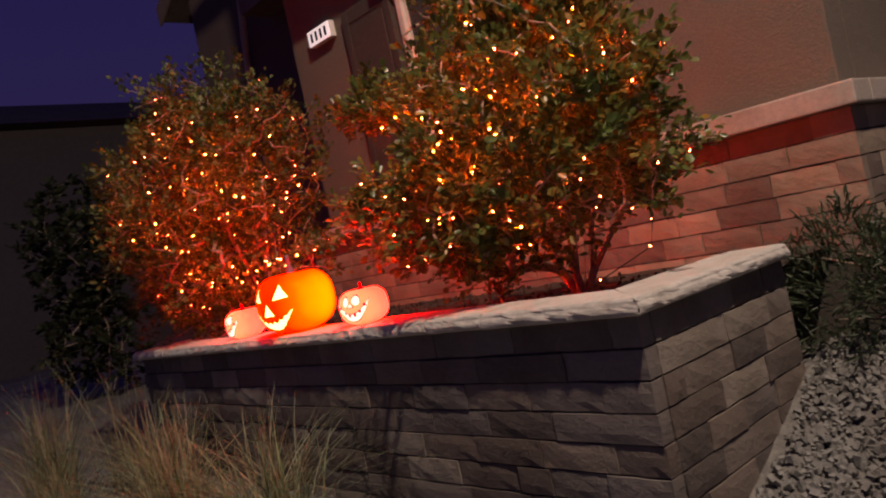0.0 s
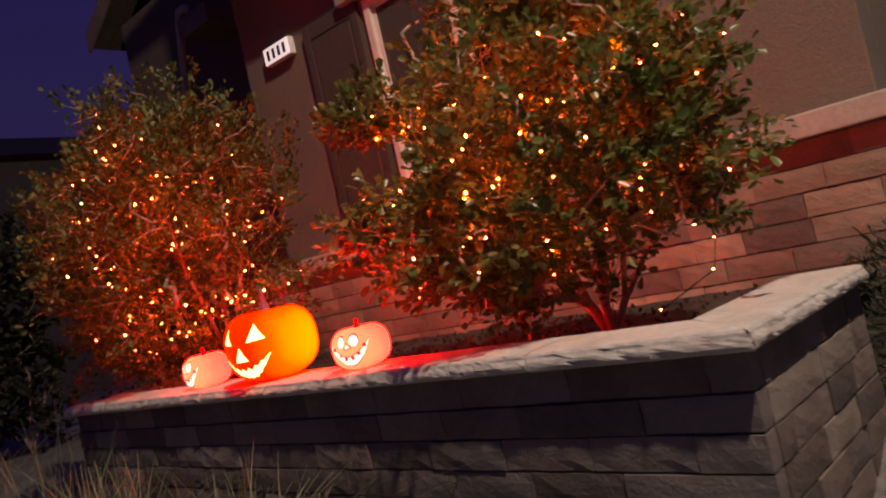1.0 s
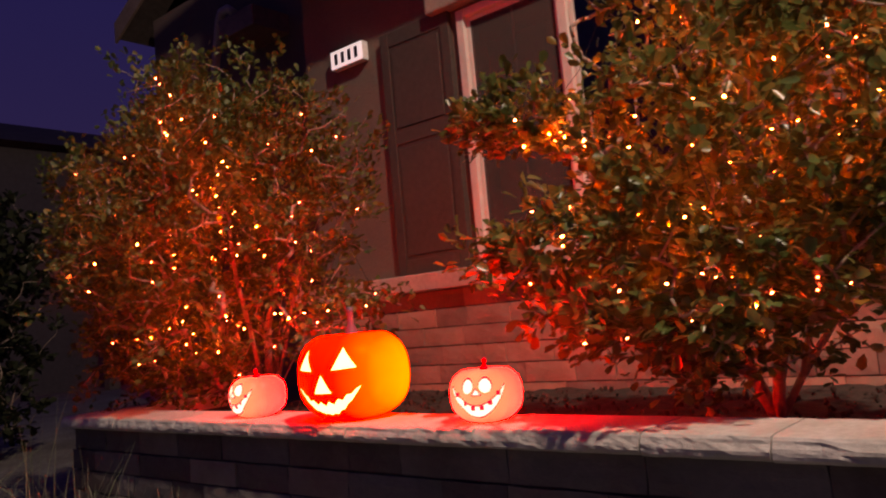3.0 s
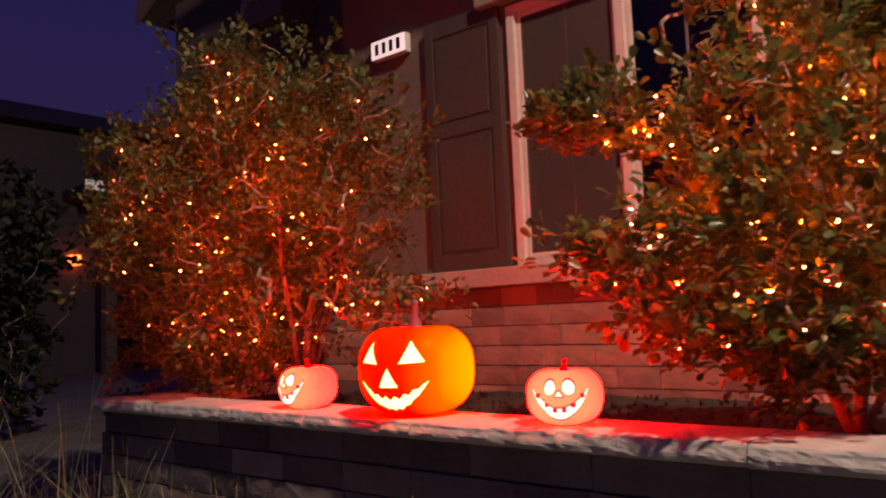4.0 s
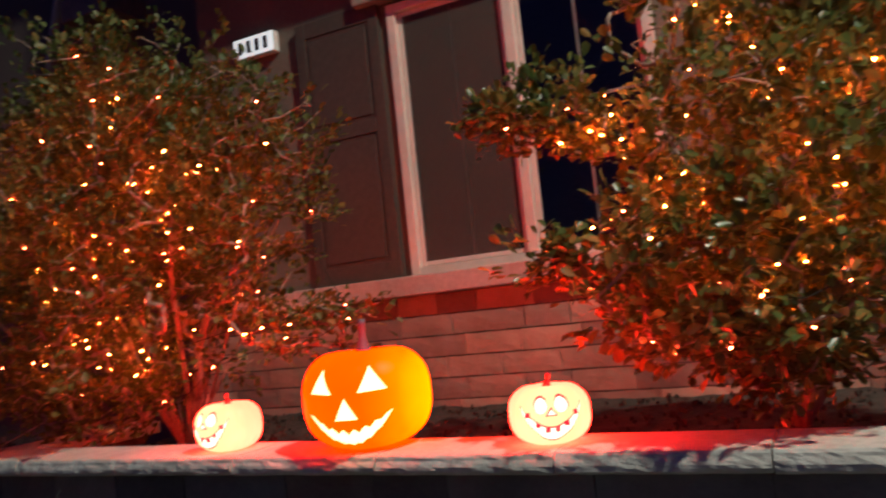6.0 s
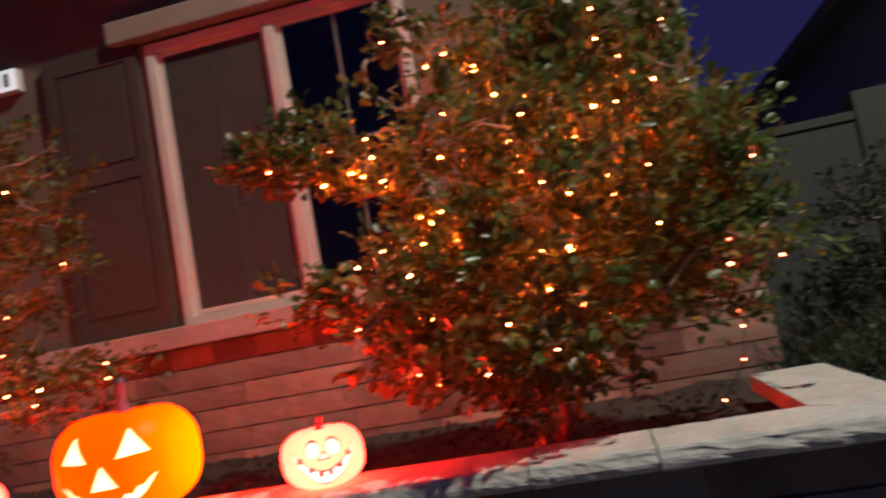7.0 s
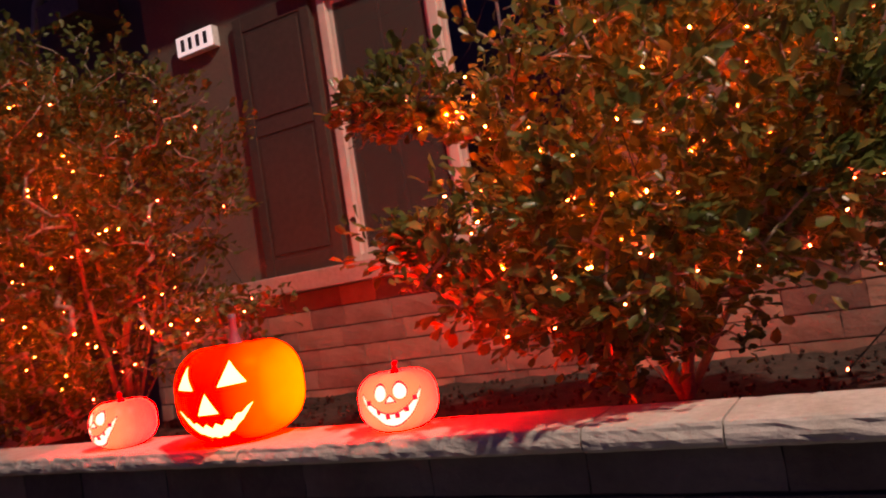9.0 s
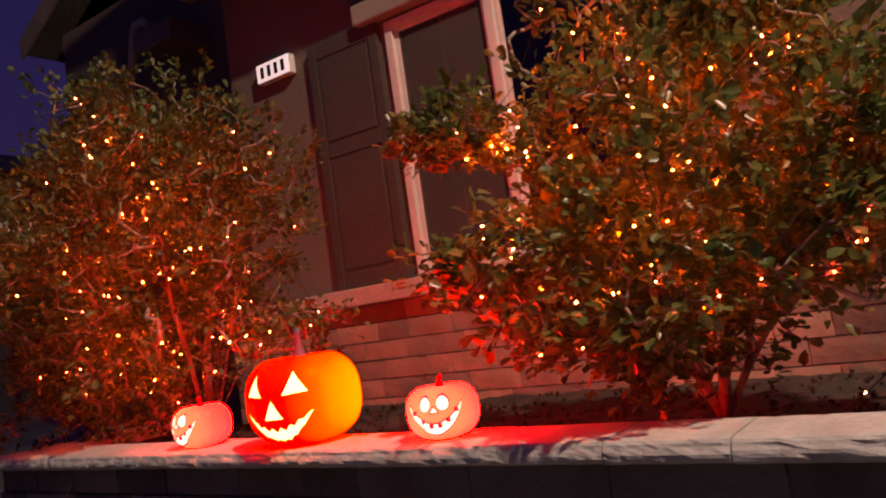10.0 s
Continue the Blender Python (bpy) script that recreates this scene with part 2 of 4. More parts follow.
def tube(verts, faces, points, radii, sides=6):
    """A tapered tube along points, added to the lists."""
    base = len(verts)
    pts = [Vector(p) for p in points]
    for i, p in enumerate(pts):
        d = (pts[min(i + 1, len(pts) - 1)] - pts[max(i - 1, 0)]).normalized()
        a = d.cross(Vector((0.3, 0.2, 1)) if abs(d.z) < 0.95 else Vector((1, 0, 0))).normalized()
        b = d.cross(a)
        for k in range(sides):
            t = 2 * math.pi * k / sides
            verts.append(p + radii[i] * (math.cos(t) * a + math.sin(t) * b))
    for i in range(len(pts) - 1):
        for k in range(sides):
            k2 = (k + 1) % sides
            faces.append((base + i * sides + k, base + i * sides + k2, base + (i + 1) * sides + k2, base + (i + 1) * sides + k))
    faces.append(tuple(base + (len(pts) - 1) * sides + k for k in range(sides)))
    faces.append(tuple(base + k for k in reversed(range(sides))))


GROUND = 0.15
SOIL = 0.645
CAP_TOP = 0.75
CAP_LOW = 0.700
COURSE = 0.0915
FRONT = 1.940          # face of the planter's front wall
RETURN = 1.630         # face of the planter's short return wall
END_X = 2.845          # the return's far end
LEFT_END = 5.33
WALL_X = 3.74          # stucco face of the house
STONE_X = 3.60         # face of the house's stone base
CORNER_Y = 1.64        # house corner

# ---- ground ----
def smooth_step(a, b, v):
    t = min(1.0, max(0.0, (v - a) / (b - a)))
    return t * t * (3 - 2 * t)


def ground_z(x, y):
    """The bed falls from the house towards the street, with a bank beside the planter's return."""
    low = GROUND * smooth_step(7.0, 10.0, y)
    bank = 0.2 * math.exp(-((x - 3.0) / 0.5) ** 2) * (1 - smooth_step(2.0, 3.0, y))
    return low + (GROUND - low) * smooth_step(2.0, 3.2, x) + bank


def ground_sheet():
    bm = bmesh.new()
    bmesh.ops.create_grid(bm, x_segments=90, y_segments=90, size=1)
    for v in bm.verts:
        u, w = v.co.x, v.co.y
        v.co.x, v.co.y = 2.5 + 60 * u * abs(u) ** 1.5 + 4 * u, 3 + 60 * w * abs(w) ** 1.5 + 4 * w
        d = math.hypot(v.co.x - 1.5, v.co.y - 3)
        v.co.z = ground_z(v.co.x, v.co.y) + (0.012 * noise.noise(v.co * 2.0) if d < 12 else 0)
    return tagged(part("ground", bm, M_GROUND, smooth=True), "grey gravel garden bed reaching to the street", "ground", kind="structure")


ground_sheet()


def gravel(count, area, seed, label, floor=None, big=0.0185, inside=False, material=None):
    rng = random.Random(seed)
    verts, faces = [], []
    for i in range(count):
        x, y = rng.uniform(*area[0]) + (0 if inside else rng.gauss(0, 0.2)), rng.uniform(*area[1]) + (0 if inside else rng.gauss(0, 0.2))
        if not inside and x > FRONT - 0.03 and y > RETURN - 0.03 and x < STONE_X + 0.2 or y > CORNER_Y - 0.15 and x > STONE_X - 0.03:
            continue
        r = rng.uniform(0.4 * big, big)
        m = Matrix.Translation((x, y, (ground_z(x, y) if floor is None else floor) + r * 0.35 + rng.uniform(0, 0.022))) @ Euler((rng.uniform(0, 6), rng.uniform(0, 6), rng.uniform(0, 6))).to_matrix().to_4x4()
        base = len(verts)
        a = [rng.uniform(0.65, 1.25) for k in range(8)]
        sx, sy, sz = r * rng.uniform(0.9, 1.5), r * rng.uniform(0.7, 1.1), r * rng.uniform(0.5, 0.8)
        k = 0
        for px in (-1, 1):
            for py in (-1, 1):
                for pz in (-1, 1):
                    verts.append(m @ Vector((px * sx * a[k] * 0.7, py * sy * a[(k + 3) % 8] * 0.7, pz * sz * a[(k + 5) % 8] * 0.75)))
                    k += 1
        for f in ((0, 1, 3, 2), (4, 6, 7, 5), (0, 4, 5, 1), (2, 3, 7, 6), (0, 2, 6, 4), (1, 5, 7, 3)):
            faces.append(tuple(base + i for i in f))
    return tagged(pieces("crushed_rock", verts, faces, material or M_STONE), label, "gravel", kind="stuff")


gravel(14000, ((1.3, 3.6), (0.2, 1.62)), 3, "grey crushed landscape rock beside the planter")
gravel(8000, ((0.7, 1.93), (1.6, 5.6)), 4, "grey crushed landscape rock in front of the planter")

gravel(900, ((2.16, 3.5), (1.85, 5.1)), 6, "small stones and crumbs on the planter soil", SOIL - 0.005, 0.013, True, M_SOIL)

# ---- planter ----
planter = thing("planter_wall", (0, 0, 0), "low garden planter of split-face blocks with a pale stone cap", "planter", kind="structure")
boxed("core", (FRONT + 0.012, FRONT + 0.16, RETURN + 0.012, LEFT_END - 0.012, -0.12, CAP_LOW), M_MORTAR, planter, "recessed dark mortar")
boxed("core", (FRONT + 0.162, END_X - 0.012, RETURN + 0.012, RETURN + 0.16, -0.12, CAP_LOW), M_MORTAR, planter)
boxed("core", (FRONT + 0.162, 2.74, LEFT_END - 0.16, LEFT_END - 0.012, -0.12, CAP_LOW), M_MORTAR, planter)


def block_mesh(length, height, depth, seed, material):
    """A split-face block; its face looks along -x, and it runs along y."""
    rng = random.Random(seed)
    bm = bmesh.new()
    ny, nz = 5, 3
    rows = []
    for j in range(nz + 1):
        row = []
        for i in range(ny + 1):
            y, z = -length / 2 + length * i / ny, -height / 2 + height * j / nz
            edge = i in (0, ny) or j in (0, nz)
            x = rng.uniform(0.0, 0.0025) + (0.0018 if edge else -0.0006)
            row.append(bm.verts.new((x, y + (rng.uniform(-0.002, 0.002) if i in (0, ny) else 0), z + (rng.uniform(-0.0015, 0.0015) if j in (0, nz) else 0))))
        rows.append(row)
    for j in range(nz):
        for i in range(ny):
            bm.faces.new((rows[j][i], rows[j + 1][i], rows[j + 1][i + 1], rows[j][i + 1]))
    ring = [rows[0][i] for i in range(ny + 1)] + [rows[j][ny] for j in range(1, nz + 1)] + [rows[nz][i] for i in range(ny - 1, -1, -1)] + [rows[j][0] for j in range(nz - 1, 0, -1)]
    back = [bm.verts.new((depth, v.co.y, v.co.z)) for v in ring]
    for i in range(len(ring)):
        k = (i + 1) % len(ring)
        bm.faces.new((ring[i], ring[k], back[k], back[i]))
    bm.faces.new(back[::-1])
    bmesh.ops.recalc_face_normals(bm, faces=bm.faces)
    me = bpy.data.meshes.new("block")
    bm.to_mesh(me)
    bm.free()
    me.materials.append(material)
    return me


TAN_COURSE = 0.104
BLOCK_LENGTHS = (0.29, 0.22, 0.38, 0.14)
GREY_BLOCKS = {L: [block_mesh(L - 0.003, COURSE - 0.007, 0.06, 11 + k + int(L * 1000), M_BLOCK) for k in range(4)] for L in BLOCK_LENGTHS}
TAN_BLOCKS = {L: [block_mesh(L - 0.003, TAN_COURSE - 0.007, 0.06, 91 + k + int(L * 1000), M_BLOCK_WARM) for k in range(4)] for L in BLOCK_LENGTHS}


def lay(parent, rng, along, start, stop, face, z_top, courses, stock, course=COURSE):
    """Courses of blocks: along 'y' with a face looking to -x, or along 'x' with a face looking to -y."""
    for c in range(courses):
        z = z_top - course * (c + 0.5)
        p = start - (0.0 if c % 2 else 0.12)
        while p < stop - 0.02:
            L = rng.choices(BLOCK_LENGTHS, (6, 2, 2, 0.6))[0]
            a, b = max(p, start), min(p + L, stop)
            p += L
            if b - a < 0.03:
                continue
            me = rng.choice(stock[L])
            ob = new("block", me)
            mid, s = (a + b) / 2, (b - a) / L
            out = rng.uniform(-0.003, 0.003)
            if along == "y":
                ob.matrix_world = Matrix.Translation((face + out, mid, z)) @ Matrix.Diagonal((1, s, 1, 1))
            else:
                ob.matrix_world = Matrix.Translation((mid, face + out, z)) @ pose(0, 0, 0, 0, 0, 90) @ Matrix.Diagonal((1, s, 1, 1))
            ob.parent = parent


# chiselled cap stones
def cap_stone(length, width, seed, mitre0=0.0, mitre1=0.0):
    """Runs along y from 0 to length; the broken edge looks along -x; mitres lengthen the front edge."""
    rng = random.Random(seed)
    bm = bmesh.new()
    n, lev = max(8, int(length / 0.018)), 7
    h = CAP_TOP - CAP_LOW
    off = Vector((rng.uniform(0, 50), rng.uniform(0, 50), 0))
    grid = []
    for i in range(n + 1):
        t = i / n
        col = []
        yf = -mitre0 + (length + mitre0 + mitre1) * t
        yb = length * t
        for j in range(lev + 1):
            u = j / lev
            z = -h + h * u
            y = yf + 0.003 * rng.uniform(-1, 1) * (0 < i < n)
            chip = noise.noise(Vector((y * 22, z * 45, 0)) + off) * 0.006 + noise.noise(Vector((y * 60, z * 90, 7)) + off) * 0.003
            x = chip + 0.010 * (1 - math.sin(math.pi * min(1, u * 1.15 + 0.1))) + (0.006 if j in (0, lev) else 0)
            if j == lev:
                z -= 0.001
            col.append(bm.verts.new((x, y, z)))
        col.append(bm.verts.new((0.035, yf + (yb - yf) * 0.035 / width, 0.0015)))
        col.append(bm.verts.new((width, yb, 0)))
        col.append(bm.verts.new((width, yb, -h)))
        grid.append(col)
    k = len(grid[0])
    for i in range(n):
        for j in range(k):
            bm.faces.new((grid[i][j], grid[i + 1][j], grid[i + 1][(j + 1) % k], grid[i][(j + 1) % k]))
    bm.faces.new(grid[0])
    bm.faces.new(grid[n][::-1])
    bmesh.ops.recalc_face_normals(bm, faces=bm.faces)
    return bm


CAP_W = 0.245
CAP_X = 1.905
CAP_Y = 1.595
cap_joints = [CAP_Y + CAP_W, 2.205, 2.486, 2.955, 3.44, 3.92, 4.40, 4.87, LEFT_END + 0.03]
for i, (a, b) in enumerate(zip(cap_joints, cap_joints[1:])):
    ob = part("cap_stone", cap_stone(b - a - 0.004, CAP_W, 70 + i, CAP_W - 0.003 if i == 0 else 0.0), M_CAP, planter, "pale cast stone cap with a chiselled edge" if i == 0 else "", smooth=False)
    ob.location = (CAP_X, a + 0.002, CAP_TOP + 0.0006 * (i % 3))
ret = part("cap_stone", cap_stone(END_X - CAP_X - CAP_W - 0.004, CAP_W, 91, 0.0, CAP_W - 0.003), M_CAP, planter)
ret.matrix_world = Matrix.Translation((END_X, CAP_Y, CAP_TOP + 0.0005)) @ pose(0, 0, 0, 0, 0, 90)
left_cap = part("cap_stone", cap_stone(0.62, CAP_W, 92), M_CAP, planter)
left_cap.matrix_world = Matrix.Translation((CAP_X + CAP_W + 0.004, LEFT_END + 0.03, CAP_TOP)) @ pose(0, 0, 0, 0, 0, -90)

soil_bm = bmesh.new()
bmesh.ops.create_grid(soil_bm, x_segments=40, y_segments=70, size=1)
for v in soil_bm.verts:
    v.co.x, v.co.y = FRONT + 0.1 + (STONE_X - FRONT - 0.08) * (v.co.x + 1) / 2, CORNER_Y + 0.12 + (LEFT_END - CORNER_Y - 0.2) * (v.co.y + 1) / 2
    v.co.z = SOIL + 0.02 * noise.noise(v.co * 5) + 0.012 * noise.noise(v.co * 17)
tagged(part("soil", soil_bm, M_SOIL, smooth=True), "dark planter soil with leaf litter", "soil", kind="structure")

# ---- house ----
house = thing("house", (0, 0, 0), "tan stucco house front with a block base", "house", kind="structure")
# window opening in the stucco wall
WY0, WY1, WZ0, WZ1 = 2.890, 4.258, 1.306, 2.765
TOP = 5.6
boxed("wall_stucco", (WALL_X, WALL_X + 0.2, CORNER_Y, WY0, GROUND, TOP), M_STUCCO, house, bevel=0.01)
boxed("wall_stucco", (WALL_X, WALL_X + 0.2, WY1, 5.60, GROUND, TOP), M_STUCCO, house, bevel=0.01)
boxed("wall_stucco", (WALL_X, WALL_X + 0.2, WY0, WY1, GROUND, WZ0), M_STUCCO, house, bevel=0)
boxed("wall_stucco", (WALL_X, WALL_X + 0.2, WY0, WY1, WZ1, TOP), M_STUCCO, house, bevel=0)
boxed("side_wall", (WALL_X + 0.2, 11.0, CORNER_Y, CORNER_Y + 0.2, GROUND, TOP), M_STUCCO, house, bevel=0)
boxed("side_wall", (WALL_X + 0.2, 5.6, 5.40, 5.60, GROUND, TOP), M_STUCCO_DARK, house, bevel=0)
# room box added behind the glass; the unlit interior is put into its dark colour
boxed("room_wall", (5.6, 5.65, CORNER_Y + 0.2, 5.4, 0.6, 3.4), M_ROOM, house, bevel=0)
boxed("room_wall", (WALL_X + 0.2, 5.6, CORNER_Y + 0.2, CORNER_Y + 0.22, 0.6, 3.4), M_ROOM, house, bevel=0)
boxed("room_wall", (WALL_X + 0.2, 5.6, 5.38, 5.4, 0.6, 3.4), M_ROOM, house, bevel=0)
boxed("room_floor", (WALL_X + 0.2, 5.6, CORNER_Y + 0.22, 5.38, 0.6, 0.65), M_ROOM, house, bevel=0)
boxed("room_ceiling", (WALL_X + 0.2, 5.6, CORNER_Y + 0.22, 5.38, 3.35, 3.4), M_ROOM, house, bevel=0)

base = thing("stone_base", (0, 0, 0), "house base of tan and brown split-face blocks under a stone sill", "wall base", kind="structure")
boxed("core", (STONE_X + 0.012, WALL_X - 0.001, CORNER_Y - 0.06, 5.72, GROUND - 0.1, 1.20), M_MORTAR, base, "recessed mortar", 0)
boxed("core", (WALL_X + 0.001, 8.0, CORNER_Y - 0.06, CORNER_Y - 0.002, GROUND - 0.1, 1.20), M_MORTAR, base, "", 0)
boxed("sill_course", (STONE_X - 0.05, WALL_X - 0.002, CORNER_Y - 0.115, 5.76, 1.203, 1.302), M_SILL, base, "projecting pale stone sill course", 0.008)
boxed("sill_course", (WALL_X + 0.002, 8.0, CORNER_Y - 0.115, CORNER_Y - 0.004, 1.203, 1.302), M_SILL, base, "", 0.008)

# window
window = thing("window_1", (0, 0, 0), "wide two-pane window with pale vinyl frame and dark glass", "window", kind="structure")
FX0, FX1 = WALL_X - 0.028, WALL_X + 0.07
boxed("frame_stile", (FX0, FX1, WY1 - 0.052, WY1 - 0.002, WZ0, WZ1), M_FRAME, window)
boxed("frame_stile", (FX0, FX1, WY0 + 0.002, WY0 + 0.052, WZ0, WZ1), M_FRAME, window)
boxed("frame_mullion", (FX0 + 0.003, FX1 - 0.01, 3.553, 3.607, WZ0 + 0.045, WZ1 - 0.045), M_FRAME, window)
boxed("frame_rail", (FX0 + 0.001, FX1, WY0 + 0.053, WY1 - 0.053, WZ1 - 0.045, WZ1), M_FRAME, window)
boxed("frame_rail", (FX0 + 0.001, FX1, WY0 + 0.053, WY1 - 0.053, WZ0, WZ0 + 0.042), M_FRAME, window)
for y0, y1 in ((3.609, WY1 - 0.054), (WY0 + 0.054, 3.551)):
    boxed("sash", (FX0 + 0.03, FX0 + 0.06, y1 - 0.024, y1, WZ0 + 0.045, WZ1 - 0.047), M_FRAME, window)
    boxed("sash", (FX0 + 0.03, FX0 + 0.06, y0, y0 + 0.024, WZ0 + 0.045, WZ1 - 0.047), M_FRAME, window)
    boxed("sash", (FX0 + 0.031, FX0 + 0.059, y0 + 0.025, y1 - 0.025, WZ0 + 0.045, WZ0 + 0.07), M_FRAME, window)
    boxed("sash", (FX0 + 0.031, FX0 + 0.059, y0 + 0.025, y1 - 0.025, WZ1 - 0.072, WZ1 - 0.047), M_FRAME, window)
    boxed("pane", (FX0 + 0.043, FX0 + 0.047, y0 + 0.02, y1 - 0.02, WZ0 + 0.06, WZ1 - 0.06), M_GLASS, window, "dark window glass", 0)
boxed("glazing_bar", (FX0 + 0.049, FX0 + 0.056, 3.247, 3.263, WZ0 + 0.07, WZ1 - 0.07), M_FRAME, window)
boxed("glazing_bar", (FX0 + 0.050, FX0 + 0.055, WY0 + 0.075, 3.53, 2.046, 2.062), M_FRAME, window)
boxed("glazing_bar", (FX0 + 0.049, FX0 + 0.056, 3.90, 3.915, WZ0 + 0.07, WZ1 - 0.07), M_FRAME, window)
boxed("insect_screen", (FX0 + 0.034, FX0 + 0.036, 3.632, WY1 - 0.077, WZ0 + 0.07, WZ1 - 0.07), M_SCREEN, window, "grey insect screen", 0)
trim = boxed("window_header_trim", (WALL_X - 0.092, WALL_X - 0.001, WY0 - 0.16, WY1 + 0.17, 2.785, 2.905), M_TRIM, None, "", 0.012)
tagged(trim, "pale projecting stucco band over the window", "trim", kind="structure")

# shutter beside the window
shutter = thing("shutter", (WALL_X, 4.578, 1.3), "dark brown panelled shutter beside the window", "shutter")


def shutter_parts():
    y0, y1, z0, z1 = -0.272, 0.272, 0.012, 1.50
    boxed("backing", (-0.034, -0.002, y0, y1, z0, z1), M_SHUTTER, shutter)
    for a, b in ((y0, y0 + 0.065), (y1 - 0.065, y1)):
        boxed("stile", (-0.041, -0.0345, a, b, z0, z1), M_SHUTTER, shutter)
    for a, b in ((z0, z0 + 0.09), (0.80, 0.875), (z1 - 0.09, z1)):
        boxed("rail", (-0.0405, -0.0345, y0 + 0.066, y1 - 0.066, a, b), M_SHUTTER, shutter)
    for a, b in ((z0 + 0.115, 0.775), (0.90, z1 - 0.115)):
        boxed("panel", (-0.0395, -0.0345, y0 + 0.085, y1 - 0.085, a, b), M_SHUTTER, shutter, "", 0.005)


shutter_parts()

# lit address plate; its figures are plain bars
plate = thing("address_sign", (WALL_X, 5.135, 2.762), "lit white address plate with dark figures", "sign")
boxed("housing", (-0.055, -0.003, -0.148, 0.148, -0.062, 0.062), M_WHITE, plate, "", 0.008)
boxed("face", (-0.060, -0.0555, -0.143, 0.143, -0.057, 0.057), M_SIGN, plate, "glowing white face", 0.002)
for k in range(4):
    y = 0.092 - 0.061 * k
    boxed("figure_bar", (-0.063, -0.0605, y - 0.015, y + 0.015, -0.036, 0.036), M_SIGN_DARK, plate, "", 0.0)

# upper parts: soffit, eaves and recessed entry
upper = thing("roof", (0, 0, 0), "dark tiled roof with boarded eaves", "roof", kind="structure")
# unseen soffit and fascia, placed so their shadow darkens the wall top
boxed("soffit", (WALL_X - 0.42, WALL_X - 0.002, 2.4, 5.9, 3.48, 3.56), M_WOOD, upper, "", 0.006)
boxed("fascia", (WALL_X - 0.46, WALL_X - 0.421, 2.36, 5.94, 3.44, 3.62), M_WOOD, upper, "", 0.006)
boxed("roof_slab", (WALL_X - 0.3, 11, CORNER_Y - 0.3, 5.8, TOP + 0.002, TOP + 0.15), M_ROOF, upper, "", 0.01)
entry = thing("entry_wall", (0, 0, 0), "dark stucco wall beside the recessed entry", "wall", kind="structure")
boxed("wall_stucco", (5.602, 5.8, 5.602, 10.70, GROUND, 5.28), M_STUCCO_DARK, entry, "", 0.01)
boxed("wall_stucco", (5.8, 11.0, 10.50, 10.70, GROUND, 5.28), M_STUCCO_DARK, entry, "", 0.0)


def gable():
    bm = bmesh.new()
    pts = [(11.25, 5.16), (8.3, 6.58), (5.3, 5.14), (5.3, 5.30), (8.3, 6.74), (11.25, 5.32)]
    front = [bm.verts.new((5.42, y, z)) for y, z in pts]
    back = [bm.verts.new((11.0, y, z)) for y, z in pts]
    for i in range(6):
        bm.faces.new((front[i], front[(i + 1) % 6], back[(i + 1) % 6], back[i]))
    bm.faces.new(front[::-1])
    bm.faces.new(back)
    bmesh.ops.recalc_face_normals(bm, faces=bm.faces)
    part("gable_roof", bm, M_ROOF, upper, "dark gable roof over the entry")
    for y0, z0, y1, z1 in ((11.30, 5.12, 8.3, 6.56), (5.25, 5.09, 8.3, 6.56)):
        b = bmesh.new()
        q = [(y0, z0), (y1, z1), (y1, z1 + 0.27), (y0, z0 + 0.27)]
        f = [b.verts.new((5.38, y, z)) for y, z in q]
        k = [b.verts.new((5.415, y, z)) for y, z in q]
        for i in range(4):
            b.faces.new((f[i], f[(i + 1) % 4], k[(i + 1) % 4], k[i]))
        b.faces.new(f[::-1])
        b.faces.new(k)
        bmesh.ops.recalc_face_normals(b, faces=b.faces)
        part("rake_board", b, M_WOOD, upper, "painted timber rake board")
    b = bmesh.new()
    f = [b.verts.new((5.7, y, z)) for y, z in ((10.7, 5.28), (5.7, 5.28), (8.3, 6.52))]
    b.faces.new(f)
    bmesh.ops.solidify(b, geom=b.faces[:], thickness=0.05)
    part("gable_wall", b, M_STUCCO_DARK, entry)


gable()
# bent pipe shape standing in for the knee brace under the roof
brace = thing("downspout", (5.50, 8.98, 3.82), "pale curved knee brace on the entry wall, built as a bent pipe", "downspout")


def brace_parts():
    v, f = [], []
    pts = [(0.04, 0.38, -1.6), (0.04, 0.38, -0.1), (0.03, 0.34, 0.12), (0.0, 0.24, 0.38), (-0.10, 0.0, 0.64), (-0.15, -0.12, 0.80), (-0.17, -0.20, 0.87), (-0.17, -0.32, 0.87), (-0.15, -0.40, 0.80)]
    tube(v, f, pts, [0.05] * len(pts), 9)
    pieces("pipe", v, f, M_SILL, brace, "", True)
    for z in (-1.2, -0.4):
        v, f = [], []
        tube(v, f, [(0.04, 0.38, z), (0.04, 0.38, z + 0.04)], [0.062, 0.062], 9)
        pieces("strap", v, f, M_SILL, brace)


brace_parts()
beam = boxed("eave_beam", (5.12, 5.599, 7.95, 8.56, 4.24, 4.46), M_WOOD, None, "", 0.012)
tagged(beam, "dark timber eave beam on the entry wall", "beam", kind="structure")

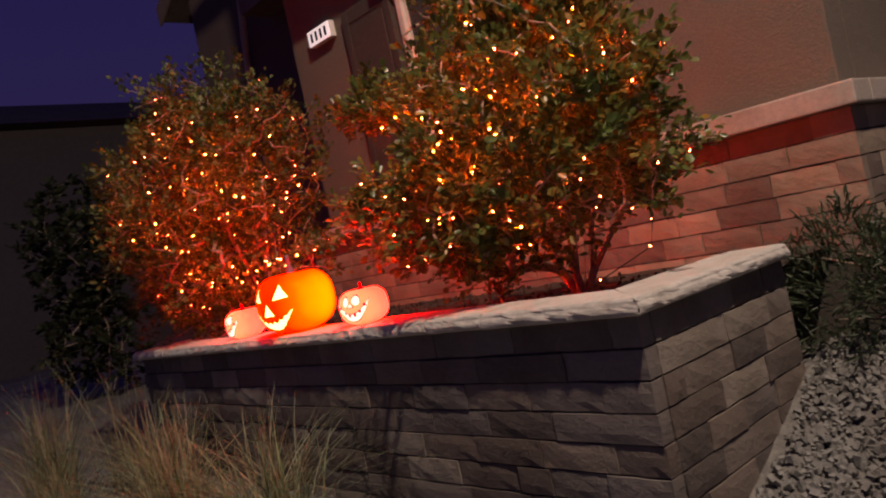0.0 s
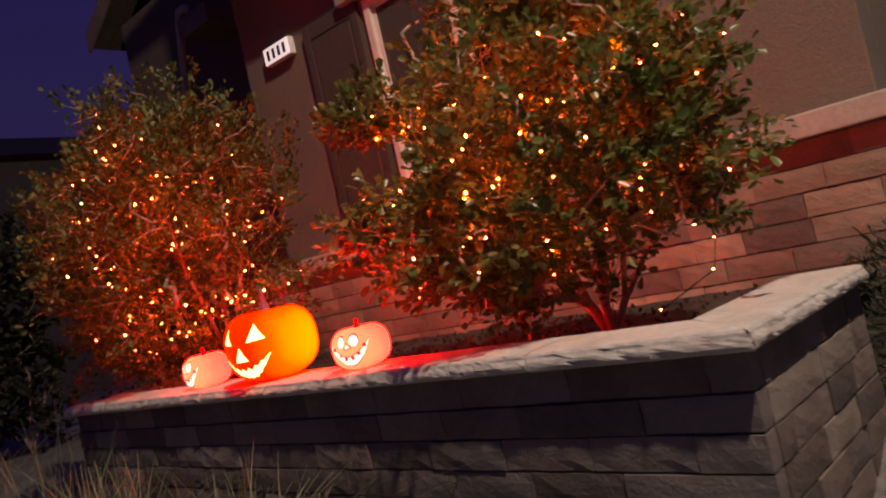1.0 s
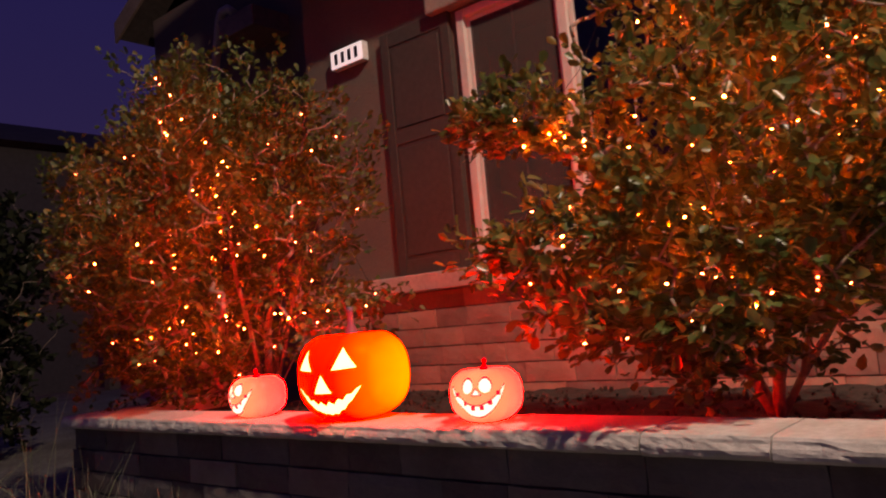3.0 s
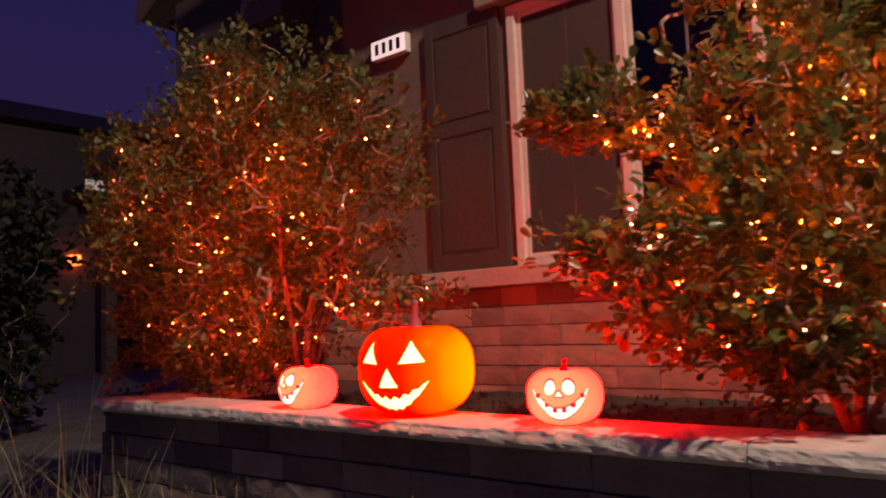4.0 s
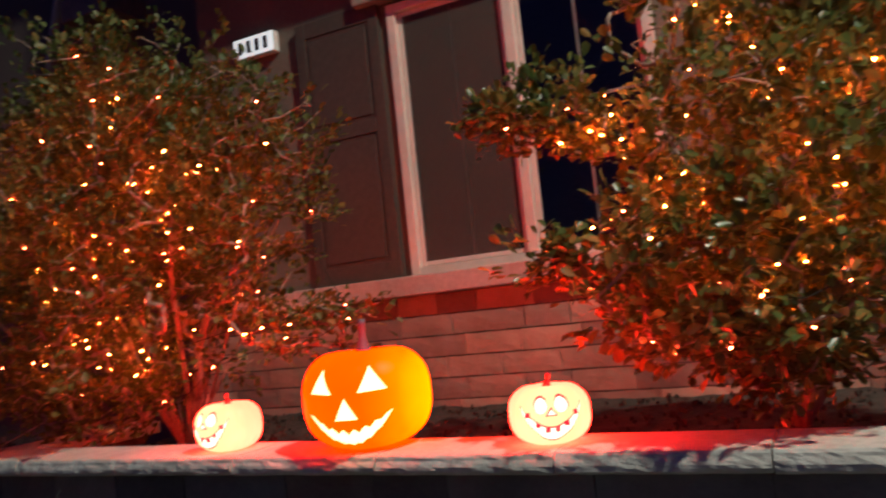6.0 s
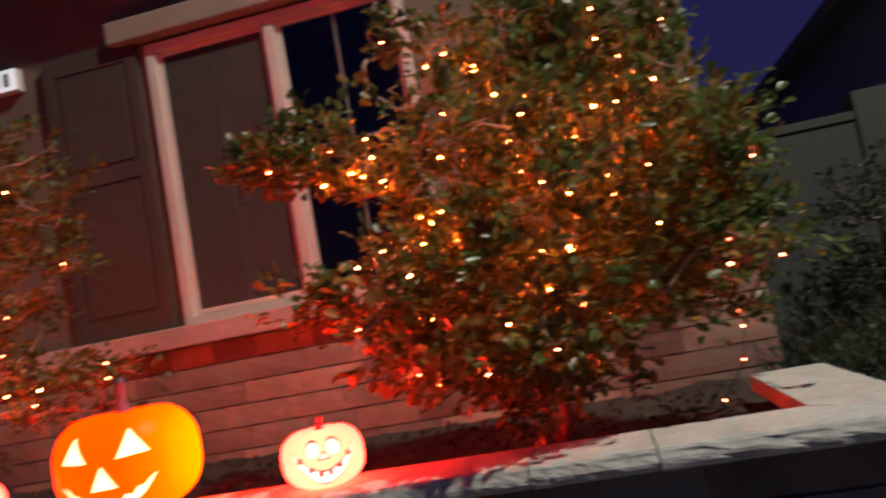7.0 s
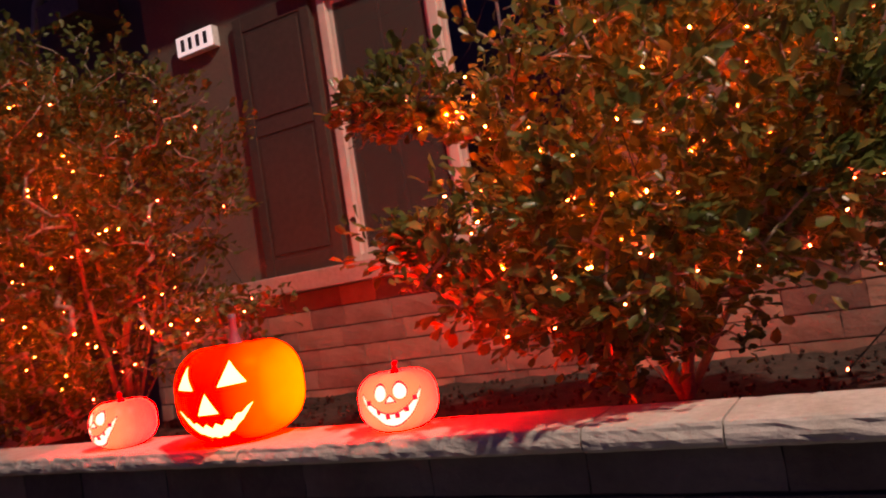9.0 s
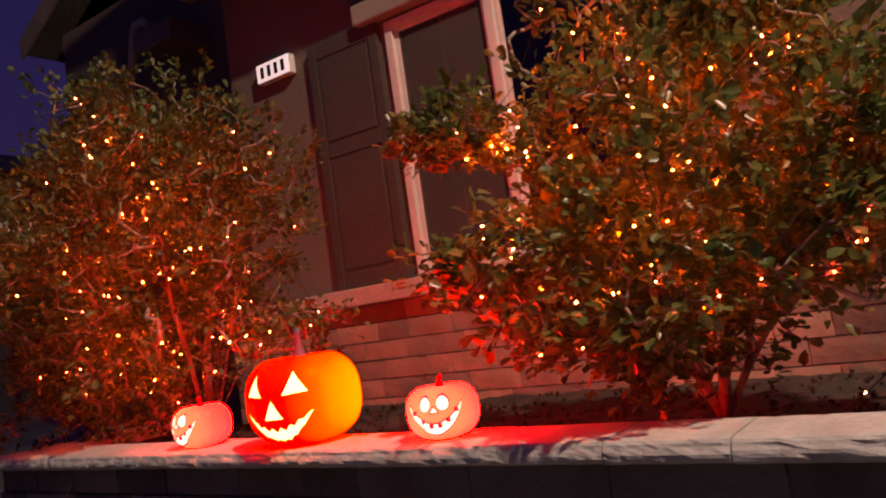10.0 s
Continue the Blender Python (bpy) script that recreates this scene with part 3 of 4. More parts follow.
# ---- shrubs with string lights ----


def leaf(verts, faces, at, along, up, length, width):
    side = along.cross(up)
    if side.length < 1e-4:
        return
    side.normalize()
    up = side.cross(along)
    b = len(verts)
    verts += [at, at + along * length * 0.36 + side * width * 0.40 + up * width * 0.12, at + along * length * 0.79 + side * width * 0.48 + up * width * 0.14,
              at + along * length - up * length * 0.06, at + along * length * 0.79 - side * width * 0.48 + up * width * 0.14,
              at + along * length * 0.36 - side * width * 0.40 + up * width * 0.12, at + along * length * 0.6 - up * width * 0.03]
    faces += [(b, b + 1, b + 6), (b + 1, b + 2, b + 6), (b + 2, b + 3, b + 6), (b + 3, b + 4, b + 6), (b + 4, b + 5, b + 6), (b + 5, b, b + 6)]


def shrub(name, base, blobs, clusters, per, size, seed, leaf_mat, label, stems=6, bare=0.0, twig=0.0016, category="shrub", trunk_z=0.5, twigs=()):
    """A many-stemmed shrub: stems fan out from the base, clusters of leaves hang on the twigs that reach them."""
    rng = random.Random(seed)
    base = Vector(base)
    vol = [(b[3] * b[4] * b[5]) ** 0.75 for b in blobs]
    pts = []
    while len(pts) < clusters:
        c = rng.choices(blobs, vol)[0]
        d = Vector((rng.gauss(0, 1), rng.gauss(0, 1), rng.gauss(0, 1))).normalized()
        r = rng.uniform(0.12, 1.0) ** 0.5
        p = Vector((c[0] + d.x * c[3] * r, c[1] + d.y * c[4] * r, c[2] + d.z * c[5] * r))
        p += d * 0.13 * noise.noise(p * 5)
        if p.z < base.z + 0.10:
            continue
        pts.append(p)
    naked = set()
    for c in twigs:
        for k in range(34):
            p = Vector((c[0] + rng.uniform(-1, 1) * c[3], c[1] + rng.uniform(-1, 1) * c[4], c[2] + rng.uniform(-1, 1) * c[5]))
            pts.append(p)
            if rng.random() < 0.6:
                naked.add(tuple(p))
    nodes, parent = [base.copy()], [-1]
    top = max(b[2] for b in blobs)
    for s in range(stems):
        a = 2 * math.pi * (s + rng.uniform(-0.3, 0.3)) / stems
        prev = 0
        lean = rng.uniform(0.25, 0.6)
        for k in range(1, 5):
            h = (top - base.z) * trunk_z * k / 4
            p = base + Vector((math.cos(a) * lean * h + rng.uniform(-0.02, 0.02), math.sin(a) * lean * h * 1.3 + rng.uniform(-0.02, 0.02), h))
            nodes.append(p)
            parent.append(prev)
            prev = len(nodes) - 1
    pts.sort(key=lambda p: (p - base).length)
    arr = np.zeros((len(nodes) + len(pts) * 2, 3))
    arr[:len(nodes)] = [tuple(n) for n in nodes]
    ends = []
    for p in pts:
        n = len(nodes)
        d = np.linalg.norm(arr[:n] - np.array(p), axis=1) + 0.25 * np.maximum(0, arr[:n, 2] - p.z)
        d[0] += 0.3
        k = int(np.argmin(d))
        a = nodes[k]
        gap = (p - a).length
        if gap > 0.06:
            mid = a.lerp(p, 0.5) + Vector((rng.uniform(-1, 1), rng.uniform(-1, 1), rng.uniform(-0.6, 1))) * gap * 0.10
            nodes.append(mid)
            parent.append(k)
            arr[len(nodes) - 1] = tuple(mid)
            k = len(nodes) - 1
        nodes.append(p)
        parent.append(k)
        arr[len(nodes) - 1] = tuple(p)
        ends.append(len(nodes) - 1)
    weight = [0.0] * len(nodes)
    for e in ends:
        k = e
        while k >= 0:
            weight[k] += 1
            k = parent[k]
    root = thing(name, base, label, category)
    v, f = [], []
    for i in range(1, len(nodes)):
        a, b = nodes[parent[i]] - base, nodes[i] - base
        ra, rb = twig * (1 + weight[i]) ** 0.35 * 1.12, twig * (1 + weight[i]) ** 0.35
        tube(v, f, (a, b), (ra, rb), 7 if weight[i] > 12 else 5)
    pieces("trunk", v, f, M_BARK, root, "grey-brown branching stems", True)
    v, f = [], []
    for e in ends:
        if rng.random() < bare or tuple(nodes[e]) in naked:
            continue
        a, b = nodes[parent[e]] - base, nodes[e] - base
        d = (b - a).normalized()
        out = (nodes[e] - Vector((blobs[0][0], blobs[0][1], blobs[0][2]))).normalized()
        d = (d + 0.6 * out + Vector((0, 0, 0.3))).normalized()
        for k in range(rng.randint(int(per * 0.6), int(per * 1.4))):
            t = rng.random()
            at = b + d * (t - 0.45) * 0.13 + Vector((rng.gauss(0, 1), rng.gauss(0, 1), rng.gauss(0, 1))) * 0.018
            along = (d * (0.35 + 0.6 * t) + Vector((rng.gauss(0, 1), rng.gauss(0, 1), rng.gauss(0, 0.8))) * 0.55).normalized()
            up = (Vector((0, 0, 1)) + Vector((rng.gauss(0, 1), rng.gauss(0, 1), rng.gauss(0, 1))) * 0.5).normalized()
            s = size * rng.uniform(0.6, 1.2)
            leaf(v, f, at, along, up, s, s * rng.uniform(0.50, 0.70))
    tagged(pieces("crown", v, f, leaf_mat, root, "", True), kind="stuff")
    return root, [nodes[e] for e in ends]


def bulb_mesh(material):
    v, f = [], []
    prof = [(0.0, 0.0013), (0.0018, 0.0020), (0.005, 0.0019), (0.0068, 0.0011)]
    tube(v, f, [(0, 0, z) for z, r in prof], [r for z, r in prof], 7)
    me = bpy.data.meshes.new("bulb")
    me.from_pydata(v, [], f)
    me.materials.append(material)
    return me


BULB = bulb_mesh(M_BULB)
BULB_FILL = bulb_mesh(M_BULB_FILL)


def string_lights(ends, count, deep, seed, label, centre, extra=()):
    rng = random.Random(seed)
    root = thing("string_lights", centre, label, "string lights")
    c = Vector(centre)
    pts = [p for p in ends if (p - c).length > 0.22]
    picks = rng.sample(pts, min(count, len(pts)))
    # hidden fill bulbs beyond the visible string, pulled in towards the centre
    inner = rng.sample([p for p in ends if p not in picks], deep)
    todo = [p + (p - c).normalized() * rng.uniform(0.0, 0.05) for p in picks]
    chain = [todo.pop(0)]
    while todo:
        k = min(range(len(todo)), key=lambda i: (todo[i] - chain[-1]).length)
        chain.append(todo.pop(k))
    outer = len(chain)
    todo = [p.lerp(c, rng.uniform(0.10, 0.30)) for p in inner]
    while todo:
        k = min(range(len(todo)), key=lambda i: (todo[i] - chain[-1]).length)
        chain.append(todo.pop(k))
    v, f = [], []
    line = [chain[0] - c]
    for a, b in zip(chain, chain[1:]):
        mid = a.lerp(b, 0.5) - Vector((0, 0, 0.12 * (b - a).length))
        line += [mid - c, b - c]
    tube(v, f, line, (0.0014,) * len(line), 4)
    ends_on = []
    runs = [[Vector(p) for p in run] for run in extra]
    for run in runs:
        tube(v, f, [p - c for p in run], [0.0022] * len(run), 5)
        ends_on.extend(run[1:])
    pieces("cable", v, f, M_CABLE, root, "thin dark green cable")
    for i, p in enumerate(ends_on + chain):
        ob = new("bulb", BULB if i < len(ends_on) + outer else BULB_FILL)
        ob.parent = root
        ob.matrix_basis = Matrix.Translation(p - c) @ pose(0, 0, 0, rng.uniform(-70, 70), rng.uniform(-70, 70), rng.uniform(0, 360))
    return root


RIGHT_BLOBS = ((2.47, 2.29, 1.39, 0.57, 0.54, 0.50), (2.44, 1.97, 1.22, 0.38, 0.26, 0.26), (2.52, 2.20, 1.80, 0.32, 0.36, 0.30),
               (2.36, 3.08, 1.64, 0.15, 0.20, 0.09), (2.34, 3.16, 1.66, 0.09, 0.13, 0.07), (2.38, 2.96, 1.60, 0.15, 0.18, 0.10), (2.10, 2.95, 1.19, 0.14, 0.13, 0.10), (2.22, 2.62, 1.12, 0.33, 0.30, 0.24),
               (2.32, 2.50, 0.95, 0.32, 0.28, 0.19), (2.10, 2.42, 1.16, 0.20, 0.30, 0.24), (2.44, 1.91, 1.42, 0.24, 0.18, 0.17), (2.48, 2.76, 1.40, 0.15, 0.13, 0.24))
LEFT_BLOBS = ((2.40, 4.88, 1.52, 0.62, 0.78, 0.72), (2.00, 4.76, 1.46, 0.24, 0.42, 0.42), (2.08, 4.42, 1.84, 0.20, 0.22, 0.22), (2.38, 4.78, 2.06, 0.40, 0.50, 0.33), (2.30, 5.40, 1.54, 0.42, 0.40, 0.58),
              (2.52, 4.36, 1.72, 0.38, 0.40, 0.45), (2.46, 4.00, 1.10, 0.18, 0.30, 0.11), (2.40, 5.12, 0.98, 0.42, 0.48, 0.25))
_, ends_r = shrub("shrub", (2.78, 2.46, SOIL - 0.01), RIGHT_BLOBS, 1250, 20, 0.040, 21, M_LEAF, "broad-leaved evergreen shrub in the planter, hung with string lights", 7, 0.06,
                  twigs=((2.55, 2.52, 2.04, 0.14, 0.20, 0.24), (2.52, 2.68, 1.92, 0.12, 0.14, 0.20)), twig=0.0021)
_, ends_l = shrub("shrub", (2.62, 4.80, SOIL - 0.01), LEFT_BLOBS, 2000, 18, 0.037, 22, M_LEAF_FINE, "twiggy small-leaved shrub in the planter, hung with string lights", 18, 0.12, trunk_z=0.62, twig=0.0020)
string_lights(ends_r, 110, 185, 31, "warm white string lights wound over the broad-leaved shrub", (2.52, 2.40, 1.4),
              [[(2.52, 1.90, 1.02), (2.50, 1.88, 0.93), (2.49, 1.90, 0.84), (2.30, 2.00, 0.765)]])
string_lights(ends_l, 120, 175, 32, "warm white string lights wound over the twiggy shrub", (2.40, 4.90, 1.4))

# ---- pumpkins ----


def shell_radius(R, H, lobes, depth, theta, z):
    """Radius of the shell at height z above its foot."""
    u = abs(2 * z / H - 1)
    body = max(0.0, 1 - u ** 2.7) ** (1 / 2.5)
    return R * body * (1 - depth * abs(math.sin(lobes * theta / 2 + 0.4)) ** 6 * (0.4 + 0.6 * u))


def pumpkin(name, place, yaw, R, H, lobes, depth, shell_mat, features, stem_mat, stem, label):
    """The face looks along local +x, and yaw turns it."""
    root = thing(name, place, label, "pumpkin", "lit pumpkins on the planter")
    root.rotation_euler = (0, 0, radians(yaw))
    nt_, nz_ = 72, 28
    v, f = [], []
    for j in range(nz_ + 1):
        t = j / nz_
        z = H * (0.5 - 0.5 * math.cos(math.pi * (0.035 + 0.93 * t)))
        for i in range(nt_):
            th = 2 * math.pi * i / nt_
            r = shell_radius(R, H, lobes, depth, th, z)
            dip = 0.06 * H * max(0.0, 1 - r / (0.62 * R)) if t > 0.5 else -0.0
            v.append((r * math.cos(th), r * math.sin(th), z - dip * 1.6 - (H * 0.003 if t < 0.5 else 0)))
    for j in range(nz_):
        for i in range(nt_):
            k = (i + 1) % nt_
            f.append((j * nt_ + i, j * nt_ + k, (j + 1) * nt_ + k, (j + 1) * nt_ + i))
    f.append(tuple(reversed(range(nt_))))
    f.append(tuple(nz_ * nt_ + i for i in range(nt_)))
    pieces("shell", v, f, shell_mat, root, "", True)
    mouth = root
    for part_name, poly, material, lift in features:
        bm = bmesh.new()
        if len(poly[0]) == 3:
            cols = [[bm.verts.new((radians(a) * R, z0 + (z1 - z0) * t / 3, 0)) for t in range(4)] for a, z0, z1 in poly]
            for p, q in zip(cols, cols[1:]):
                for t in range(3):
                    bm.faces.new((p[t], q[t], q[t + 1], p[t + 1]))
        else:
            bm.faces.new([bm.verts.new((radians(a) * R, z, 0)) for a, z in poly])
        bmesh.ops.triangulate(bm, faces=bm.faces[:])
        for _ in range(3):
            bmesh.ops.subdivide_edges(bm, edges=[e for e in bm.edges if e.calc_length() > 0.014], cuts=1)
            bmesh.ops.triangulate(bm, faces=bm.faces[:])
        for w in bm.verts:
            th, z = w.co.x / R, w.co.y
            r = shell_radius(R, H, lobes, depth, th, z) + lift
            w.co = (r * math.cos(th), r * math.sin(th), z)
        bmesh.ops.recalc_face_normals(bm, faces=bm.faces)
        made = part(part_name, bm, material, mouth if part_name == "tooth" else root)
        if part_name == "mouth":
            mouth = made
    v, f = [], []
    sh, sr, lean = stem
    pts = [(lean * (k / 6) ** 2, lean * 0.6 * (k / 6) ** 2, H * 0.90 + (sh + H * 0.1) * k / 6) for k in range(7)]
    tube(v, f, pts, [sr * (1.7 - 1.0 * min(1, k / 3) + 0.12 * (k == 6)) for k in range(7)], 9)
    pieces("stem", v, f, stem_mat, root, "short dark stem", True)
    return root


def arc(cx, cz, rx, rz, n=16):
    return [(cx + rx * math.cos(2 * math.pi * k / n), cz + rz * math.sin(2 * math.pi * k / n)) for k in range(n)]


def grin(half, corner, low, thick, n=16, jag=0.0):
    """A curved mouth: pairs of lower and upper points from one corner to the other."""
    out = []
    for k in range(n + 1):
        u = -1 + 2 * k / n
        z = low + (corner - low) * abs(u) ** 2.2
        out.append((half * u, z + (jag * 0.5 if k % 2 else -jag * 0.5) * (1 - u * u), z + 0.0015 + thick * (1 - abs(u) ** 3) + (jag if k % 2 else -jag) * (1 - u * u)))
    return out


big_features = [("eye", [(24, 0.232), (11.5, 0.166), (37, 0.170)], M_FACE, 0.0012),
                ("eye", [(-24, 0.232), (-37, 0.170), (-11.5, 0.166)], M_FACE, 0.0012),
                ("nose", [(0, 0.154), (-10, 0.098), (10, 0.098)], M_FACE, 0.0012),
                ("mouth", grin(40, 0.114, 0.030, 0.034, 16, 0.007), M_FACE, 0.0012)]
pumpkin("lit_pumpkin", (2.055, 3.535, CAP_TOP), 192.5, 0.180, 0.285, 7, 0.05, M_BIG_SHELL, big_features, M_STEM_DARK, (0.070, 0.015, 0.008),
        "large glowing orange jack-o-lantern with a carved grinning face")


def small_features():
    out = []
    for s in (-1, 1):
        out.append(("eye_rim", arc(s * 15.4, 0.1075, 10.6, 0.0205), M_PINK, 0.0010))
        out.append(("eye", arc(s * 14.6, 0.1045, 9.4, 0.0180), M_FACE_SMALL, 0.0018))
    out.append(("nose_rim", [(0, 0.101), (-8.5, 0.080), (8.5, 0.080)], M_PINK, 0.0022))
    out.append(("nose", [(0, 0.096), (-5.5, 0.083), (5.5, 0.083)], M_FACE_SMALL, 0.0028))
    out.append(("mouth_rim", grin(47, 0.106, 0.020, 0.034, 18), M_PINK, 0.0010))
    out.append(("mouth", grin(45, 0.101, 0.024, 0.026, 18), M_FACE_SMALL, 0.0018))
    for k in range(6):
        a = -34 + 13.6 * k
        z = 0.048 + 0.077 * (abs(a) / 45) ** 2.2 - (0.004 if abs(a) > 30 else 0.0)
        out.append(("tooth", [(a - 3.6, z - 0.008), (a + 3.6, z - 0.008), (a + 3.4, z + 0.004), (a - 3.4, z + 0.004)], M_PINK, 0.0026))
    return out


for place, yaw in (((2.042, 2.998, CAP_TOP), 202), ((2.038, 4.035, CAP_TOP), 176)):
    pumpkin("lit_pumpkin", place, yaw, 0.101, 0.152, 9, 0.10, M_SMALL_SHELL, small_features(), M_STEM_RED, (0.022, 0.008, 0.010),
            "small glowing pinkish pumpkin with a toothy cartoon grin")

# ---- grasses, hedge and other plants ----


def grass(place, count, height, seed, spread=0.5):
    rng = random.Random(seed)
    place = (place[0], place[1], ground_z(place[0], place[1]))
    root = thing("ornamental_grass", place, "dry arching ornamental grass clump in the gravel", "grass", "grasses before the planter")
    v, f = [], []
    for k in range(count):
        a, lean = rng.uniform(0, 2 * math.pi), abs(rng.gauss(0, 1)) * spread
        h = height * rng.uniform(0.45, 1.1)
        d = Vector((math.cos(a), math.sin(a), 0))
        side = Vector((-d.y, d.x, 0)) * rng.uniform(0.0018, 0.0060)
        p0 = Vector((rng.gauss(0, 0.055), rng.gauss(0, 0.075), -0.01))
        b = len(v)
        n = 6
        for i in range(n + 1):
            t = i / n
            p = p0 + d * lean * h * t ** 1.7 + Vector((0, 0, h * (t - 0.28 * min(1.2, lean) * t ** 3)))
            w = side * (1 - 0.9 * t)
            v += [p - w, p + w]
        for i in range(n):
            f.append((b + 2 * i, b + 2 * i + 1, b + 2 * i + 3, b + 2 * i + 2))
    tagged(pieces("blades", v, f, M_GRASS, root), kind="stuff")
    return root


grass((1.62, 4.55, GROUND), 170, 0.70, 41, 0.85)
grass((1.54, 3.12, GROUND), 300, 0.62, 42, 0.9)
grass((1.30, 5.20, GROUND), 280, 0.82, 43, 0.9)
grass((1.42, 3.72, GROUND), 300, 0.62, 44, 0.9)
grass((1.15, 4.60, GROUND), 220, 0.48, 45, 0.8)
grass((1.58, 4.95, GROUND), 50, 0.90, 46, 0.35)


def needle_shrub(name, base, blobs, count, seed, material, label, length=0.05):
    rng = random.Random(seed)
    root = thing(name, base, label, "shrub")
    o = Vector(base)
    v, f = [], []
    for k in range(26):
        c = rng.choice(blobs)
        tip = Vector((c[0] + rng.uniform(-0.6, 0.6) * c[3], c[1] + rng.uniform(-0.6, 0.6) * c[4], c[2] + rng.uniform(-0.3, 0.7) * c[5])) - o
        mid = tip * 0.5 + Vector((0, 0, 0.08))
        tube(v, f, (Vector((0, 0, -0.02)), mid, tip), (0.012, 0.008, 0.003), 5)
    pieces("stems", v, f, M_BARK, root, "", True)
    v, f = [], []
    vol = [b[3] * b[4] * b[5] for b in blobs]
    for k in range(count):
        c = rng.choices(blobs, vol)[0]
        d = Vector((rng.gauss(0, 1), rng.gauss(0, 1), rng.gauss(0, 1))).normalized()
        r = rng.uniform(0.35, 1.0) ** 0.4
        p = Vector((c[0] + d.x * c[3] * r, c[1] + d.y * c[4] * r, c[2] + d.z * c[5] * r))
        p += d * 0.12 * noise.noise(p * 6)
        if p.z < GROUND + 0.02:
            continue
        axis = (d + Vector((rng.gauss(0, 0.5), rng.gauss(0, 0.5), rng.gauss(0.3, 0.4)))).normalized()
        for i in range(5):
            along = (axis + Vector((rng.gauss(0, 1), rng.gauss(0, 1), rng.gauss(0, 1))) * 0.45).normalized()
            s = length * rng.uniform(0.6, 1.3)
            leaf(v, f, p - o + axis * 0.02 * i, along, Vector((rng.gauss(0, 1), rng.gauss(0, 1), 1)).normalized(), s, s * 0.16)
    tagged(pieces("foliage", v, f, material, root), kind="stuff")
    return root


needle_shrub("hedge_shrub", (3.45, 0.85, GROUND), ((3.40, 0.85, 0.40, 0.55, 0.60, 0.32), (3.95, 0.45, 0.40, 0.60, 0.60, 0.30), (3.12, 1.50, 0.50, 0.24, 0.17, 0.28), (3.16, 1.27, 0.46, 0.30, 0.20, 0.30), (3.50, 1.10, 0.48, 0.35, 0.28, 0.32), (3.3, 0.2, 0.4, 0.5, 0.5, 0.3)),
             11000, 51, M_NEEDLE, "spreading dark green needle-leaved shrub beside the planter")
shrub("garden_tree", (5.0, 0.62, GROUND), ((5.0, 0.56, 1.17, 0.40, 0.46, 0.44), (5.0, 0.70, 0.75, 0.4, 0.45, 0.35)), 420, 13, 0.036, 61, M_DARK_LEAF, "small dark airy garden tree before the side wall", 4, 0.05, category="tree")
shrub("garden_tree", (3.0, 9.4, GROUND), ((3.0, 9.4, 1.7, 0.6, 0.7, 1.0), (2.95, 9.5, 0.8, 0.6, 0.7, 0.6)), 300, 14, 0.10, 62, M_DARK_LEAF, "dark leafy tree at the edge of the drive", 4, 0.05, category="tree")
shrub("garden_shrub", (3.0, 6.5, GROUND), ((3.0, 6.5, 0.42, 0.35, 0.4, 0.25),), 90, 12, 0.04, 63, M_DARK_LEAF, "low green shrub by the end of the planter", 5, 0.0)

# ---- neighbouring houses, side wall ----
NX, NY = 7.70, -1.70
neighbour = thing("neighbour_house", (NX, NY, GROUND), "grey stucco neighbouring house with a dark eave", "house")


def neighbour_parts():
    boxed("side_wall", (0.0, 12.0, -0.2, 0.0, -0.1, 3.98), M_STUCCO_GREY, neighbour, "", 0.004)
    boxed("front_wall", (0.001, 0.2, -7.5, -0.201, -0.1, 3.98), M_STUCCO_GREY, neighbour, "", 0.004)
    for z in (2.58, 1.79, 1.24, 0.45):
        boxed("control_joint", (0.02, 12.0, 0.001, 0.006, z, z + 0.018), M_MORTAR, neighbour, "thin dark joint in the stucco", 0)
    boxed("eave_soffit", (-0.5, 12.2, -7.9, 0.32, 3.982, 4.03), M_WOOD, neighbour, "", 0)
    boxed("fascia", (-0.54, 12.2, 0.321, 0.35, 3.93, 4.15), M_ROOF, neighbour, "dark fascia board", 0.004)
    boxed("fascia", (-0.54, -0.501, -7.9, 0.32, 3.93, 4.15), M_ROOF, neighbour, "", 0.004)
    bm = bmesh.new()
    q = [(-0.5, 0.34, 4.04), (12.2, 0.34, 4.04), (12.2, -7.9, 4.04), (-0.5, -7.9, 4.04), (2.5, -3.6, 5.43), (10, -3.6, 5.43)]
    w = [bm.verts.new(p) for p in q]
    for t in ((0, 1, 5, 4), (1, 2, 5), (2, 3, 4, 5), (3, 0, 4), (3, 2, 1, 0)):
        bm.faces.new([w[i] for i in t])
    part("roof", bm, M_ROOF, neighbour, "dark hipped roof")
    boxed("wall_vent", (1.55, 1.84, 0.002, 0.06, 3.00, 3.90), M_BLACK, neighbour, "dark vertical vent", 0.004)
    v, f = [], []
    tube(v, f, [(2.63, 0.06, 0.05), (2.63, 0.06, 1.55)], [0.032, 0.032], 8)
    pieces("standpipe", v, f, M_FAR_WALL, neighbour, "pale standpipe against the wall", True)
    boxed("wall_bracket", (2.34, 2.42, 0.002, 0.07, 2.12, 2.32), M_WHITE, neighbour, "small pale wall bracket", 0.01)


neighbour_parts()
sconce = thing("wall_lantern", (NX, NY - 0.17, 2.10), "black wall lantern with an orange glow", "lamp")
boxed("back_plate", (-0.02, -0.002, -0.05, 0.05, -0.10, 0.14), M_BLACK, sconce, "", 0.004)
boxed("hood", (-0.16, -0.021, -0.065, 0.065, 0.10, 0.135), M_BLACK, sconce, "", 0.008)
